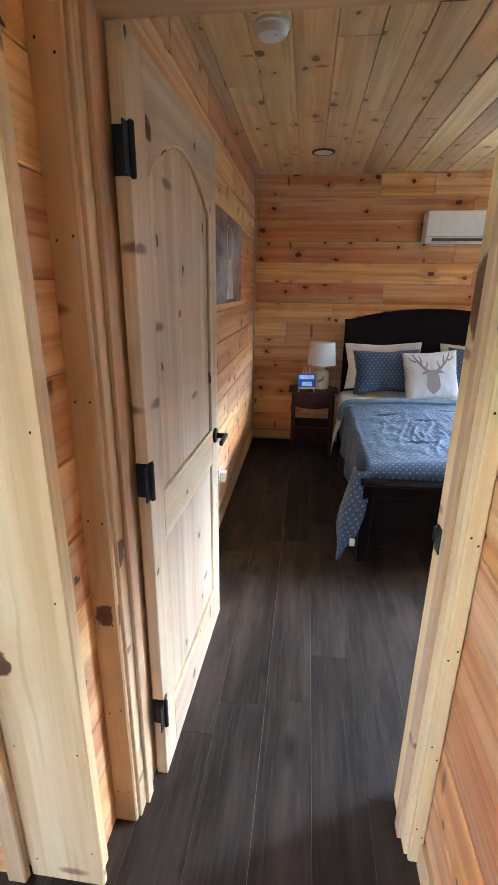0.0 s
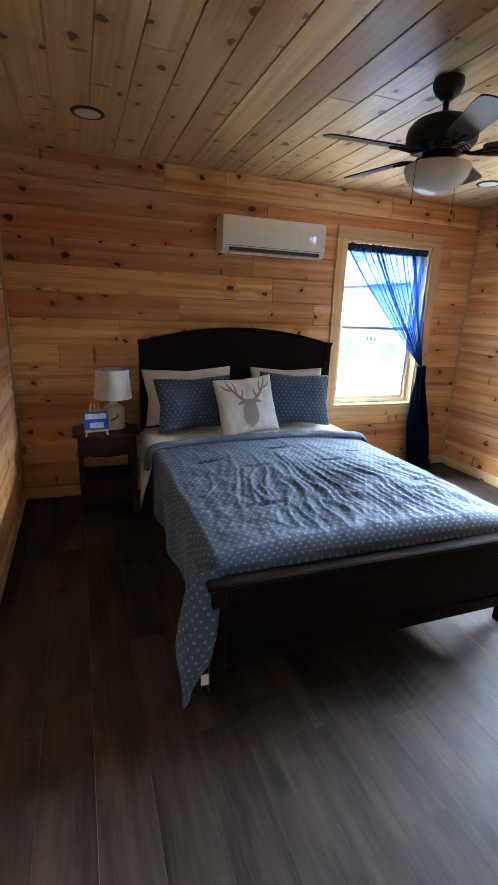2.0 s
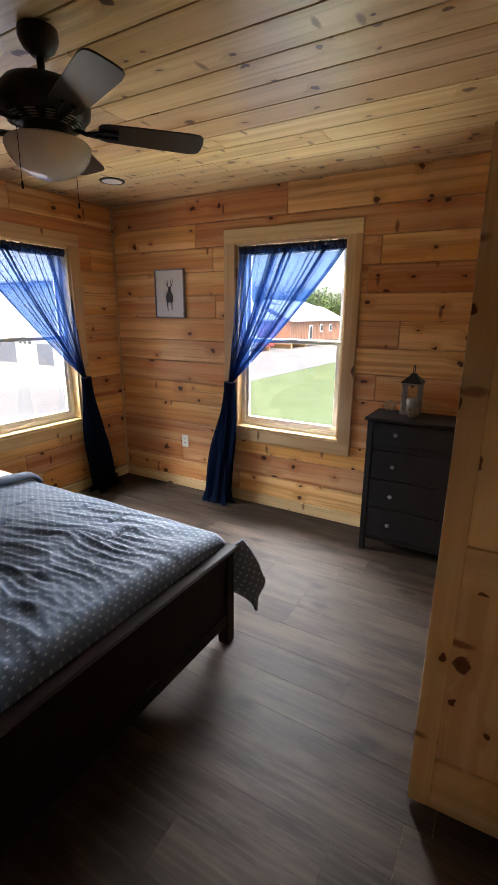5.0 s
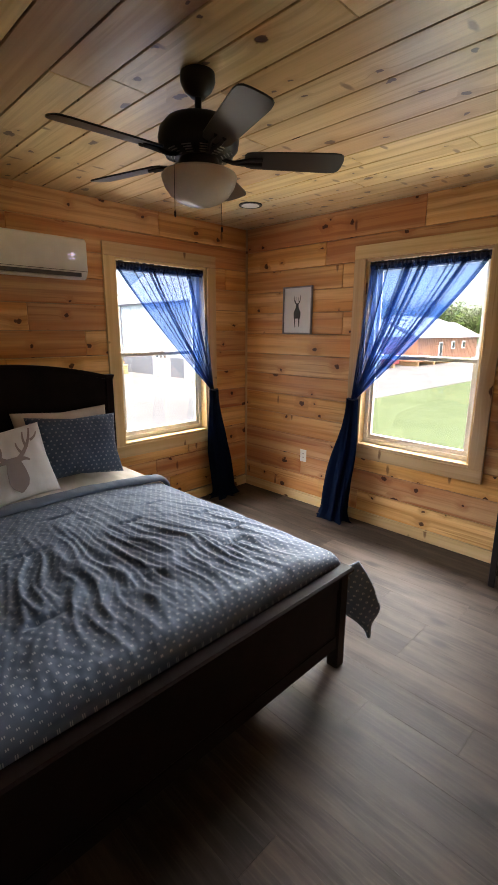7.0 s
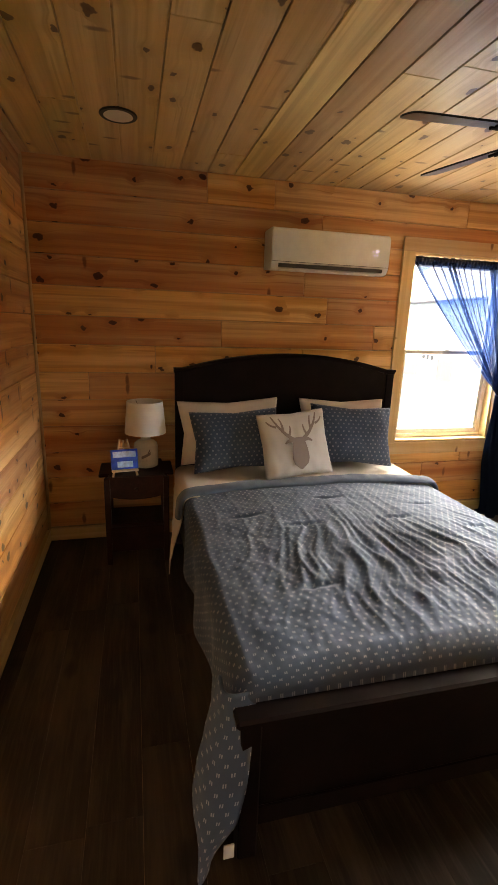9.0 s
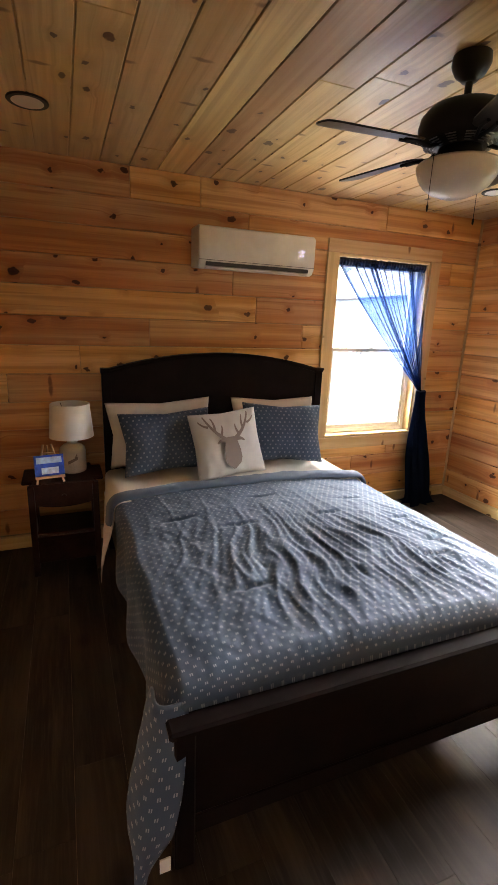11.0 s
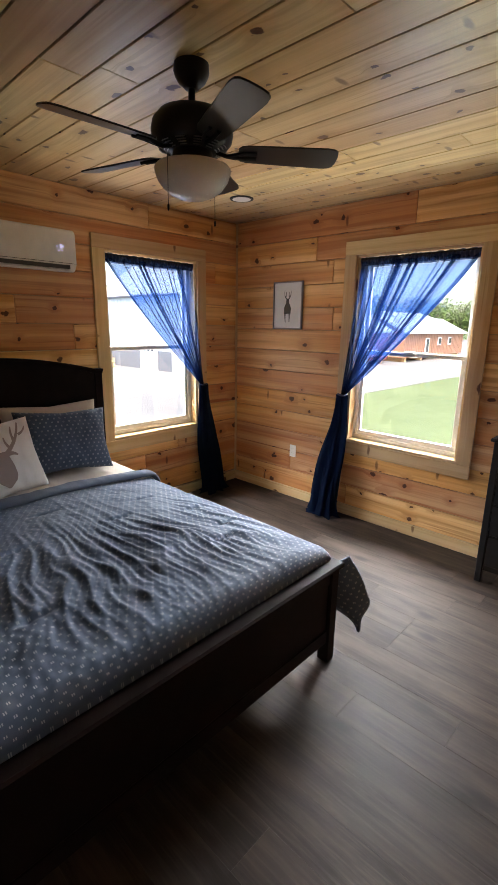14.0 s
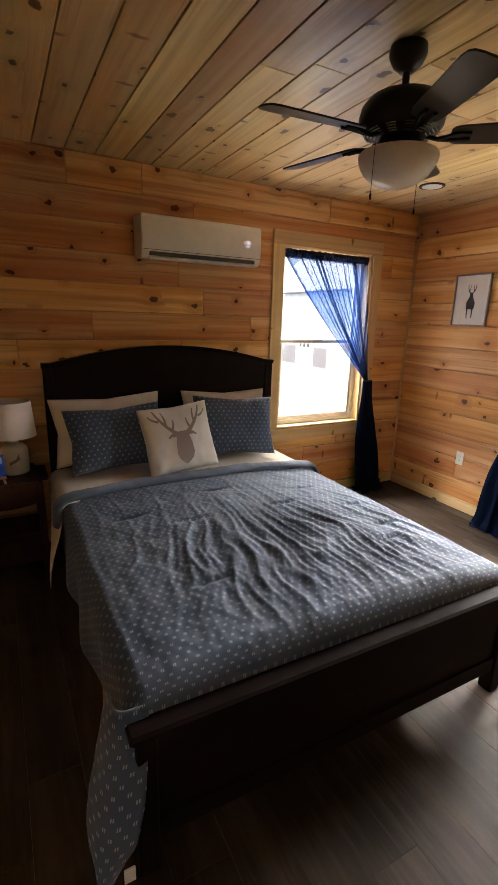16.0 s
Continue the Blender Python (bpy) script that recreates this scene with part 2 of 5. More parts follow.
def lathe(bm, profile, n=24, cx=0.0, cy=0.0):
    """Turn (radius, height) points round the upright axis."""
    rings = []
    for r, z in profile:
        rings.append([bm.verts.new((cx + max(r, 1e-4) * math.cos(2 * math.pi * i / n), cy + max(r, 1e-4) * math.sin(2 * math.pi * i / n), z)) for i in range(n)])
    for a, b in zip(rings, rings[1:]):
        for i in range(n):
            bm.faces.new((a[i], a[(i + 1) % n], b[(i + 1) % n], b[i]))
    bm.faces.new(list(reversed(rings[0])))
    bm.faces.new(rings[-1])


def tube(bm, pts, r, n=8):
    """A round bar along points."""
    pts = [Vector(p) for p in pts]
    rings = []
    for i, p in enumerate(pts):
        d = (pts[min(i + 1, len(pts) - 1)] - pts[max(i - 1, 0)]).normalized()
        u = d.orthogonal().normalized() if i == 0 else (u - d * u.dot(d)).normalized()
        w = d.cross(u)
        rings.append([bm.verts.new(p + r * (math.cos(2 * math.pi * k / n) * u + math.sin(2 * math.pi * k / n) * w)) for k in range(n)])
    for a, b in zip(rings, rings[1:]):
        for k in range(n):
            bm.faces.new((a[k], a[(k + 1) % n], b[(k + 1) % n], b[k]))
    bm.faces.new(list(reversed(rings[0])))
    bm.faces.new(rings[-1])


def solid(bm, name, mat, parent=None, axis=None, smooth=False, at=None):
    bmesh.ops.recalc_face_normals(bm, faces=bm.faces)
    if axis is not None:
        grain(bm, axis)
    me = bpy.data.meshes.new(name)
    bm.to_mesh(me)
    bm.free()
    me.materials.append(mat)
    if smooth:
        me.shade_smooth()
        me.set_sharp_from_angle(angle=radians(38))
    ob = new(name, me)
    if parent:
        ob.parent = parent
    if at is not None:
        ob.matrix_basis = at
    return ob


SHARED = {}


def piece(parent, name, x0, x1, y0, y1, z0, z1, axis, mat, bevel=0.002):
    """One board: an object of its own at its middle; boards of one size share a mesh."""
    key = (round(x1 - x0, 3), round(y1 - y0, 3), round(z1 - z0, 3), axis, mat.name, bevel)
    if key not in SHARED:
        bm = bmesh.new()
        hx, hy, hz = (x1 - x0) / 2, (y1 - y0) / 2, (z1 - z0) / 2
        box(bm, -hx, hx, -hy, hy, -hz, hz, bevel)
        bmesh.ops.recalc_face_normals(bm, faces=bm.faces)
        grain(bm, axis)
        me = bpy.data.meshes.new(name)
        bm.to_mesh(me)
        bm.free()
        me.materials.append(mat)
        SHARED[key] = me
    ob = new(name, SHARED[key])
    ob.location = ((x0 + x1) / 2, (y0 + y1) / 2, (z0 + z1) / 2)
    ob.parent = parent
    return ob


def slab(name, boxes, mat, axis=0, bevel=0.0, parent=None):
    bm = bmesh.new()
    for b in boxes:
        box(bm, *b, bevel=bevel)
    return solid(bm, name, mat, parent, axis)


def thing(name, at=None):
    ob = new(name)
    ob.empty_display_size = 0.1
    if at is not None:
        ob.matrix_basis = at
    return ob


# ---------------------------------------------------------------- the rooms
XW, XE, YN, YS, HC = 0.77, 4.90, 5.635, 1.975, 2.525    # bedroom faces
YH = 1.82                                               # hall face of the bedroom's south wall
HX = 1.70                                               # hall's east wall
W1 = (3.477, 4.385)                                     # north window, along x
W2 = (3.383, 4.308)                                     # east window, along y
WZ = (0.66, 2.14)
DX = (0.874, 1.655)                                     # doorway
DZ = 2.045
BT = 0.018                                              # board thickness

wall_north = tagged(slab("wall_north", [
    (XW - 0.15, W1[0], YN + BT, YN + 0.16, 0, HC), (W1[1], XE + 0.16, YN + BT, YN + 0.16, 0, HC),
    (W1[0], W1[1], YN + BT, YN + 0.16, 0, WZ[0]), (W1[0], W1[1], YN + BT, YN + 0.16, WZ[1], HC)], UNDERSIDE),
    "wall of knotty pine tongue and groove boards", "wall", kind="structure")
wall_east = tagged(slab("wall_east", [
    (XE + BT, XE + 0.16, YS - 0.13, W2[0], 0, HC), (XE + BT, XE + 0.16, W2[1], YN + BT, 0, HC),
    (XE + BT, XE + 0.16, W2[0], W2[1], 0, WZ[0]), (XE + BT, XE + 0.16, W2[0], W2[1], WZ[1], HC)], UNDERSIDE, 1),
    "wall of knotty pine boards with a curtained window", "wall", kind="structure")
wall_west = tagged(slab("wall_west", [(XW - 0.15, XW - BT, YH + 0.02, YN + BT, 0, HC)], UNDERSIDE, 1),
    "wall of pale knotty pine boards", "wall", kind="structure")
wall_south = tagged(slab("wall_south", [
    (XW - BT, DX[0] - 0.02, YH + BT, YS - BT, 0, HC), (DX[1] + 0.02, XE + BT, YH + BT, YS - BT, 0, HC),
    (DX[0] - 0.02, DX[1] + 0.02, YH + BT, YS - BT, DZ + 0.02, HC)], UNDERSIDE),
    "wall of pine boards with the bedroom doorway", "wall", kind="structure")
# hall behind the doorway: side walls and an end wall; the end and west walls are unseen and assumed, their wide
# openings sized to light the hall
HS, HW = -4.6, -3.0
wall_hall_east = tagged(slab("wall_hall_east", [(HX + BT, HX + 0.13, HS, YH + BT - 0.002, 0, HC)], UNDERSIDE, 1),
    "hall wall of horizontal pine boards", "wall", kind="structure")
wall_hall_south = tagged(slab("wall_hall_south", [
    (HW, HX, HS - 0.15, HS, 0, 1.2), (HW, HX, HS - 0.15, HS, 2.4, HC), (HW, HW + 0.9, HS - 0.15, HS, 1.2, 2.4), (HX - 0.9, HX, HS - 0.15, HS, 1.2, 2.4)], PINE),
    "unseen pine wall with a wide opening added to light the hall", "wall", kind="structure")
wall_hall_west = tagged(slab("wall_hall_west", [(HW - 0.15, HW, HS, YH, 0, 1.2), (HW - 0.15, HW, HS, YH, 2.4, HC), (HW - 0.15, HW, HS, HS + 0.3, 1.2, 2.4), (HW - 0.15, HW, YH - 1.8, YH, 1.2, 2.4)], PINE, 1),
    "unseen pine wall with a wide opening added to light the hall", "wall", kind="structure")
wall_hall_north = tagged(slab("wall_hall_north", [(HW, 0.566, YH - 0.19, YH - 0.06, 0, HC)], PINE),
    "pine wall beside the bedroom doorway", "wall", kind="structure")
# stub wall left of the doorway
wall_stub = tagged(slab("wall_stub", [(0.60, 0.80 - BT, 1.655, YH + BT - 0.002, 0, HC)], UNDERSIDE),
    "stub wall clad in pine boards and corner trim", "wall", kind="structure")

floor = tagged(slab("floor", [(HW - 0.15, XE + 0.16, HS - 0.15, YN + 0.16, -0.12, -0.006)], UNDERSIDE, 1),
    "dark brown wood-look vinyl plank floor", "floor", kind="structure")

# ceiling: boards running north to south in one mesh
bm = bmesh.new()
layer = bm.faces.layers.float.new("board")
x, k = 2.795 - 0.1785 * 33, 0
while x < XE + 0.1:
    bw = 0.1785 if x < 2.79 else 0.1885
    y = HS - 0.1 - random.random() * 2
    while y < YN + 0.1:
        ln = random.uniform(3.4, 5.6)
        before = len(bm.faces)
        box(bm, x + 0.003, x + bw - 0.003, max(y, HS - 0.1) + 0.001, min(y + ln, YN + 0.1) - 0.001, HC, HC + 0.018, 0.0025)
        bm.faces.ensure_lookup_table()
        for f in bm.faces[before:]:
            f[layer] = k * 0.137 % 1.0
        y += ln
        k += 1
    x += bw
box(bm, HW - 0.15, XE + 0.16, HS - 0.15, YN + 0.16, HC + 0.016, HC + 0.06)
ceiling = tagged(solid(bm, "ceiling", PINE_CEIL, axis=1), "varnished knotty pine board ceiling", "ceiling", kind="structure")


def board_wall(parent, along, face, side, lo, hi, seams, first, holes=(), rows=13, pitch=0.186, floor_z=0.0, mat=PINE):
    """Rows of boards on a wall. along: 'x' or 'y'; side: +1 where the wall lies beyond the face; seams: row -> places of the end joints."""
    z1 = HC
    for r in range(rows + 2):
        z0 = max(first - pitch * r, floor_z)
        if z1 - z0 > 0.02:
            cuts = sorted([lo, hi] + [s for s in seams.get(r, ()) if lo < s < hi])
            if r not in seams:
                s = lo + random.uniform(0.5, 2.4)
                while s < hi - 0.4:
                    cuts.append(s)
                    s += random.uniform(1.3, 2.4)
                cuts.sort()
            for a, b in zip(cuts, cuts[1:]):
                parts = [(a, b)]
                for h0, h1, hz0, hz1 in holes:
                    if z1 > hz0 + 0.03 and z0 < hz1 - 0.03:
                        parts = [q for p in parts for q in ((p[0], min(p[1], h0)), (max(p[0], h1), p[1])) if q[1] - q[0] > 0.02]
                for p, q in parts:
                    f0, f1 = sorted((face, face + side * BT))
                    if along == "x":
                        piece(parent, "board", p + 0.0012, q - 0.0012, f0, f1, z0 + 0.0016, z1 - 0.0016, 0, mat, 0.0034)
                    else:
                        piece(parent, "board", f0, f1, p + 0.0012, q - 0.0012, z0 + 0.0016, z1 - 0.0016, 1, mat, 0.0034)
        z1 = z0
        if z0 <= floor_z:
            break


# ---- windows: trim, liner, vinyl single-hung sash
def window(name, turn, a0, a1, label):
    """A single-hung window. Local x runs along the wall (a0 to a1), local y outward from the wall's face."""
    w = tagged(thing(name, turn), label, "window", kind="structure")
    tw = 0.10
    z0, z1 = WZ
    for q, ax in (((a0 - tw, a1 + tw, -0.021, -0.001, z1, z1 + tw), 0), ((a0 - tw, a1 + tw, -0.021, -0.001, z0 - tw, z0), 0),
                  ((a0 - tw, a0, -0.021, -0.001, z0, z1), 2), ((a1, a1 + tw, -0.021, -0.001, z0, z1), 2)):
        piece(w, "trim", *q, ax, PINE_TRIM, 0.003)
    for q, ax in (((a0, a1, -0.012, 0.10, z0, z0 + 0.02), 0), ((a0, a1, 0.0, 0.10, z1 - 0.018, z1), 0),
                  ((a0, a0 + 0.018, 0.0, 0.10, z0 + 0.02, z1 - 0.018), 2), ((a1 - 0.018, a1, 0.0, 0.10, z0 + 0.02, z1 - 0.018), 2)):
        piece(w, "jamb_liner", *q, ax, PINE_TRIM, 0.002)
    i0, i1, j0, j1 = a0 + 0.018, a1 - 0.018, z0 + 0.02, z1 - 0.018
    f = 0.035
    slab("frame", [(i0, i1, 0.075, 0.15, j0, j0 + f), (i0, i1, 0.075, 0.15, j1 - f, j1), (i0, i0 + f, 0.075, 0.15, j0 + f, j1 - f), (i1 - f, i1, 0.075, 0.15, j0 + f, j1 - f)], VINYL, bevel=0.003, parent=w)
    mid, g = 1.41, 0.028
    i0, i1, j0, j1 = i0 + f, i1 - f, j0 + f, j1 - f
    slab("lower_sash", [(i0, i1, 0.085, 0.11, j0, j0 + g + 0.01), (i0, i1, 0.085, 0.11, mid - g, mid + 0.004), (i0, i0 + g, 0.085, 0.11, j0 + g + 0.01, mid - g), (i1 - g, i1, 0.085, 0.11, j0 + g + 0.01, mid - g)], VINYL, bevel=0.002, parent=w)
    slab("upper_sash", [(i0, i1, 0.115, 0.138, mid - g, mid + 0.004), (i0, i1, 0.115, 0.138, j1 - g, j1), (i0, i0 + g * 0.8, 0.115, 0.138, mid, j1 - g), (i1 - g * 0.8, i1, 0.115, 0.138, mid, j1 - g)], VINYL, bevel=0.002, parent=w)
    for za, zb, yy in ((j0 + g, mid - g + 0.005, 0.097), (mid - 0.005, j1 - g + 0.005, 0.126)):
        p = slab("pane", [(i0 + 0.01, i1 - 0.01, yy - 0.002, yy + 0.002, za, zb)], GLASS, parent=w)
        p.visible_shadow = False
    slab("latch", [((i0 + i1) / 2 - 0.03, (i0 + i1) / 2 + 0.03, 0.07, 0.09, mid + 0.004, mid + 0.014)], VINYL, bevel=0.003, parent=w)
    return w


window("window_1", pose(0, YN, 0), W1[0], W1[1], "white single-hung window in wide pine trim")
window("window_2", pose(XE, 0, 0, 0, 0, -90), -W2[1], -W2[0], "white single-hung window in wide pine trim")

# ---- doorway: jambs, stops, casings
door_frame = tagged(thing("door_frame"), "pine door jamb and casing round the bedroom doorway", "door frame", kind="structure")
for q, ax in (((DX[0] - 0.02, DX[0], YH - 0.004, YS + 0.004, 0, DZ), 2), ((DX[1], DX[1] + 0.02, YH - 0.004, YS + 0.004, 0, DZ), 2), ((DX[0] - 0.02, DX[1] + 0.02, YH - 0.004, YS + 0.004, DZ, DZ + 0.02), 0)):
    piece(door_frame, "jamb", *q, ax, PINE_TRIM, 0.002)
for q, ax in (((DX[0], DX[0] + 0.012, YH + 0.035, YH + 0.075, 0, DZ), 2), ((DX[1] - 0.012, DX[1], YH + 0.035, YH + 0.075, 0, DZ), 2), ((DX[0] + 0.012, DX[1] - 0.012, YH + 0.035, YH + 0.075, DZ - 0.012, DZ), 0)):
    piece(door_frame, "stop", *q, ax, PINE_TRIM, 0.002)
for q, ax in (((DX[0] - 0.075, DX[0] - 0.008, YH - 0.022, YH - 0.005, 0, DZ + 0.01), 2), ((DX[1] + 0.008, HX - 0.002, YH - 0.022, YH - 0.005, 0, DZ + 0.01), 2), ((DX[0] - 0.075, HX - 0.002, YH - 0.022, YH - 0.005, DZ + 0.01, DZ + 0.08), 0),
              ((XW + 0.002, DX[0] - 0.008, YS + 0.005, YS + 0.022, 0, DZ + 0.01), 2), ((DX[1] + 0.008, DX[1] + 0.098, YS + 0.005, YS + 0.022, 0, DZ + 0.01), 2), ((XW + 0.002, DX[1] + 0.098, YS + 0.005, YS + 0.022, DZ + 0.01, DZ + 0.10), 0)):
    piece(door_frame, "casing", *q, ax, PINE_TRIM, 0.004)
slab("strike_plate", [(DX[1] - 0.003, DX[1] + 0.004, YS - 0.045, YS - 0.010, 0.92, 0.99)], BLACK_METAL, bevel=0.001, parent=door_frame)
slab("strike_lip", [(DX[1] - 0.006, DX[1] + 0.004, YS - 0.012, YS + 0.008, 0.935, 0.975)], BLACK_METAL, bevel=0.002, parent=door_frame)

# ---------------------------------------------------------------- cloth and finish materials
def dotted(name, base, dot, su=0.036, sv=0.026):
    """Woven cotton with staggered rows of small double dashes; the UVs are metres of cloth."""
    m, t, b = graph(name)
    uv = node(t, "UVMap")
    uv.uv_map = "cloth"
    sep = t.nodes.new("ShaderNodeSeparateXYZ")
    t.links.new(uv.outputs[0], sep.inputs[0])
    row = calc(t, "DIVIDE", sep.outputs[1], sv)
    odd = calc(t, "MULTIPLY", calc(t, "MODULO", calc(t, "FLOOR", row), 2.0), 0.5)
    fu = calc(t, "ABSOLUTE", calc(t, "SUBTRACT", calc(t, "FRACT", calc(t, "ADD", calc(t, "DIVIDE", sep.outputs[0], su), odd)), 0.5))
    fv = calc(t, "ABSOLUTE", calc(t, "SUBTRACT", calc(t, "FRACT", row), 0.5))
    two = calc(t, "MULTIPLY", calc(t, "GREATER_THAN", fu, 0.035), calc(t, "LESS_THAN", fu, 0.125))
    mask = calc(t, "MULTIPLY", two, calc(t, "LESS_THAN", fv, 0.20))
    weave = noise_of(t, stretch(t, uv.outputs[0], (900, 700, 1)), 1.0, 2.0)
    cloud = noise_of(t, uv.outputs[0], 7.0, 3.0)
    c = blend(t, ramp(t, cloud, 0.3, 0.7), tuple(x * 0.88 for x in base), tuple(x * 1.1 for x in base))
    c = blend(t, calc(t, "MULTIPLY", weave, 0.3), c, tuple(x * 0.6 for x in base))
    c = blend(t, calc(t, "MULTIPLY", mask, 0.62), c, dot)
    t.links.new(c, b.inputs["Base Color"])
    b.inputs["Roughness"].default_value = 0.85
    b.inputs["Sheen Weight"].default_value = 0.08
    bump(t, weave, 0.25, 0.0008, b)
    return m


def cloth(name, base, rough=0.88):
    m, t, b = graph(name)
    co = node(t, "TexCoord")
    weave = noise_of(t, co.outputs["Object"], 520.0, 2.0)
    cloud = noise_of(t, co.outputs["Object"], 9.0, 3.0)
    c = blend(t, ramp(t, cloud, 0.3, 0.7), tuple(x * 0.92 for x in base), base)
    t.links.new(blend(t, calc(t, "MULTIPLY", weave, 0.25), c, tuple(x * 0.75 for x in base)), b.inputs["Base Color"])
    b.inputs["Roughness"].default_value = rough
    b.inputs["Sheen Weight"].default_value = 0.2
    bump(t, weave, 0.25, 0.0008, b)
    return m


def sheer(name, color, cover):
    """A sheer voile: part thread, part gap."""
    m, t, b = graph(name)
    out = t.nodes["Material Output"]
    co = node(t, "TexCoord")
    n = noise_of(t, co.outputs["Object"], 30.0, 3.0)
    tr, di, tl = node(t, "BsdfTransparent"), node(t, "BsdfDiffuse"), node(t, "BsdfTranslucent")
    di.inputs[0].default_value = tl.inputs[0].default_value = (*color, 1)
    tr.inputs[0].default_value = (0.60, 0.70, 0.88, 1)
    both, mix = node(t, "MixShader"), node(t, "MixShader")
    both.inputs[0].default_value = 0.55
    t.links.new(di.outputs[0], both.inputs[1])
    t.links.new(tl.outputs[0], both.inputs[2])
    put(t, calc(t, "MULTIPLY_ADD", n, 0.12, cover - 0.06), mix.inputs[0])
    t.links.new(tr.outputs[0], mix.inputs[1])
    t.links.new(both.outputs[0], mix.inputs[2])
    t.links.new(mix.outputs[0], out.inputs[0])
    return m


QUILT = dotted("blue_dotted_cotton", (0.050, 0.076, 0.122), (0.38, 0.40, 0.43))
QUILT_BACK = cloth("slate_blue_cotton", (0.055, 0.076, 0.115))
CREAM = cloth("cream_cotton", (0.66, 0.58, 0.48))
CANVAS_WHITE = cloth("off_white_canvas", (0.66, 0.63, 0.58))
TAN = cloth("tan_printed_cloth", (0.27, 0.21, 0.18))
VOILE = sheer("navy_voile", (0.010, 0.029, 0.100), 0.70)
NAVY = cloth("navy_gathered_voile", (0.012, 0.018, 0.06))
CERAMIC = plain("glazed_cream_ceramic", (0.66, 0.62, 0.52), 0.25, vary=0.08, scale=20)
SHADE = cloth("white_lampshade_linen", (0.78, 0.76, 0.72))
OPAL = plain("opal_glass", (0.78, 0.76, 0.70), 0.25, vary=0.03)
BLADE = plain("fan_blade_dark_walnut", (0.020, 0.014, 0.011), 0.32, vary=0.12, scale=3)
RATTAN = plain("rattan", (0.42, 0.31, 0.19), 0.7)
GREYWOOD = plain("weathered_grey_wood", (0.22, 0.18, 0.15), 0.75, vary=0.35, scale=20)
BEECH = plain("light_beech", (0.55, 0.36, 0.18), 0.55)
SEA = plain("deep_blue_print", (0.015, 0.08, 0.55), 0.4, vary=0.35, scale=30)
FOAM = plain("pale_blue_print", (0.45, 0.62, 0.80), 0.4, vary=0.3, scale=40)
GREY_FRAME = plain("silver_grey_frame", (0.28, 0.27, 0.27), 0.4)
PAPER = plain("white_paper", (0.72, 0.71, 0.69), 0.6, vary=0.03)
INK = plain("dark_ink", (0.03, 0.028, 0.027), 0.6, vary=0.4)
LED = glow("cool_led_digit", (0.75, 0.7, 1.0), 0.10)
DIFFUSER = plain("frosted_diffuser", (0.80, 0.78, 0.74), 0.4, vary=0.02)


def canvas_print():
    """A brown and grey photographic print."""
    m, t, b = graph("brown_grey_print")
    co = node(t, "TexCoord")
    n = noise_of(t, stretch(t, co.outputs["Object"], (1, 7, 2)), 1.0, 5.0, 0.65)
    c = blend(t, ramp(t, n, 0.38, 0.68), (0.13, 0.088, 0.072), (0.52, 0.45, 0.42))
    t.links.new(c, b.inputs["Base Color"])
    b.inputs["Roughness"].default_value = 0.7
    return m


PRINT = canvas_print()


def sheet(name, mat, f, nu, nv, uvf=None, parent=None, thick=0.0):
    """A cloth surface f(u, v) over the unit square."""
    bm = bmesh.new()
    uv = bm.loops.layers.uv.new("cloth")
    grid = [[bm.verts.new(f(i / nu, j / nv)) for j in range(nv + 1)] for i in range(nu + 1)]
    for i in range(nu):
        for j in range(nv):
            fc = bm.faces.new((grid[i][j], grid[i + 1][j], grid[i + 1][j + 1], grid[i][j + 1]))
            if uvf:
                for l, (a, c) in zip(fc.loops, ((i, j), (i + 1, j), (i + 1, j + 1), (i, j + 1))):
                    l[uv].uv = uvf(a / nu, c / nv)
    me = bpy.data.meshes.new(name)
    bm.to_mesh(me)
    bm.free()
    me.materials.append(mat)
    me.shade_smooth()
    ob = new(name, me)
    ob.parent = parent
    if thick:
        mod = ob.modifiers.new("thickness", "SOLIDIFY")
        mod.thickness, mod.offset = thick, -1.0
    return ob


def smooth(a, b, x):
    x = min(1, max(0, (x - a) / (b - a)))
    return x * x * (3 - 2 * x)


# ---------------------------------------------------------------- bed
BX0, BX1, BY0, BY1 = 1.665, 3.287, 3.315, 5.455
bed = tagged(thing("bed", pose(0, 0, 0)), "dark espresso wooden queen bed with arched headboard", "bed")
# headboard: posts, arched panel, cornice
bm = bmesh.new()
n = 28
mid, half = (BX0 + BX1) / 2, (BX1 - BX0) / 2 - 0.055
arch = lambda x: 1.245 + 0.105 * (1 - ((x - mid) / half) ** 2)
for i in range(n):
    a, b2 = mid - half + 2 * half * i / n, mid - half + 2 * half * (i + 1) / n
    vs = [bm.verts.new(p) for p in ((a, 5.425, 0.28), (b2, 5.425, 0.28), (b2, 5.425, arch(b2)), (a, 5.425, arch(a)), (a, 5.45, 0.28), (b2, 5.45, 0.28), (b2, 5.45, arch(b2)), (a, 5.45, arch(a)))]
    for q in ((0, 1, 2, 3), (5, 4, 7, 6), (0, 4, 5, 1)):
        bm.faces.new([vs[k] for k in q])
bmesh.ops.remove_doubles(bm, verts=bm.verts, dist=1e-5)
solid(bm, "headboard", ESPRESSO, bed)
bm = bmesh.new()
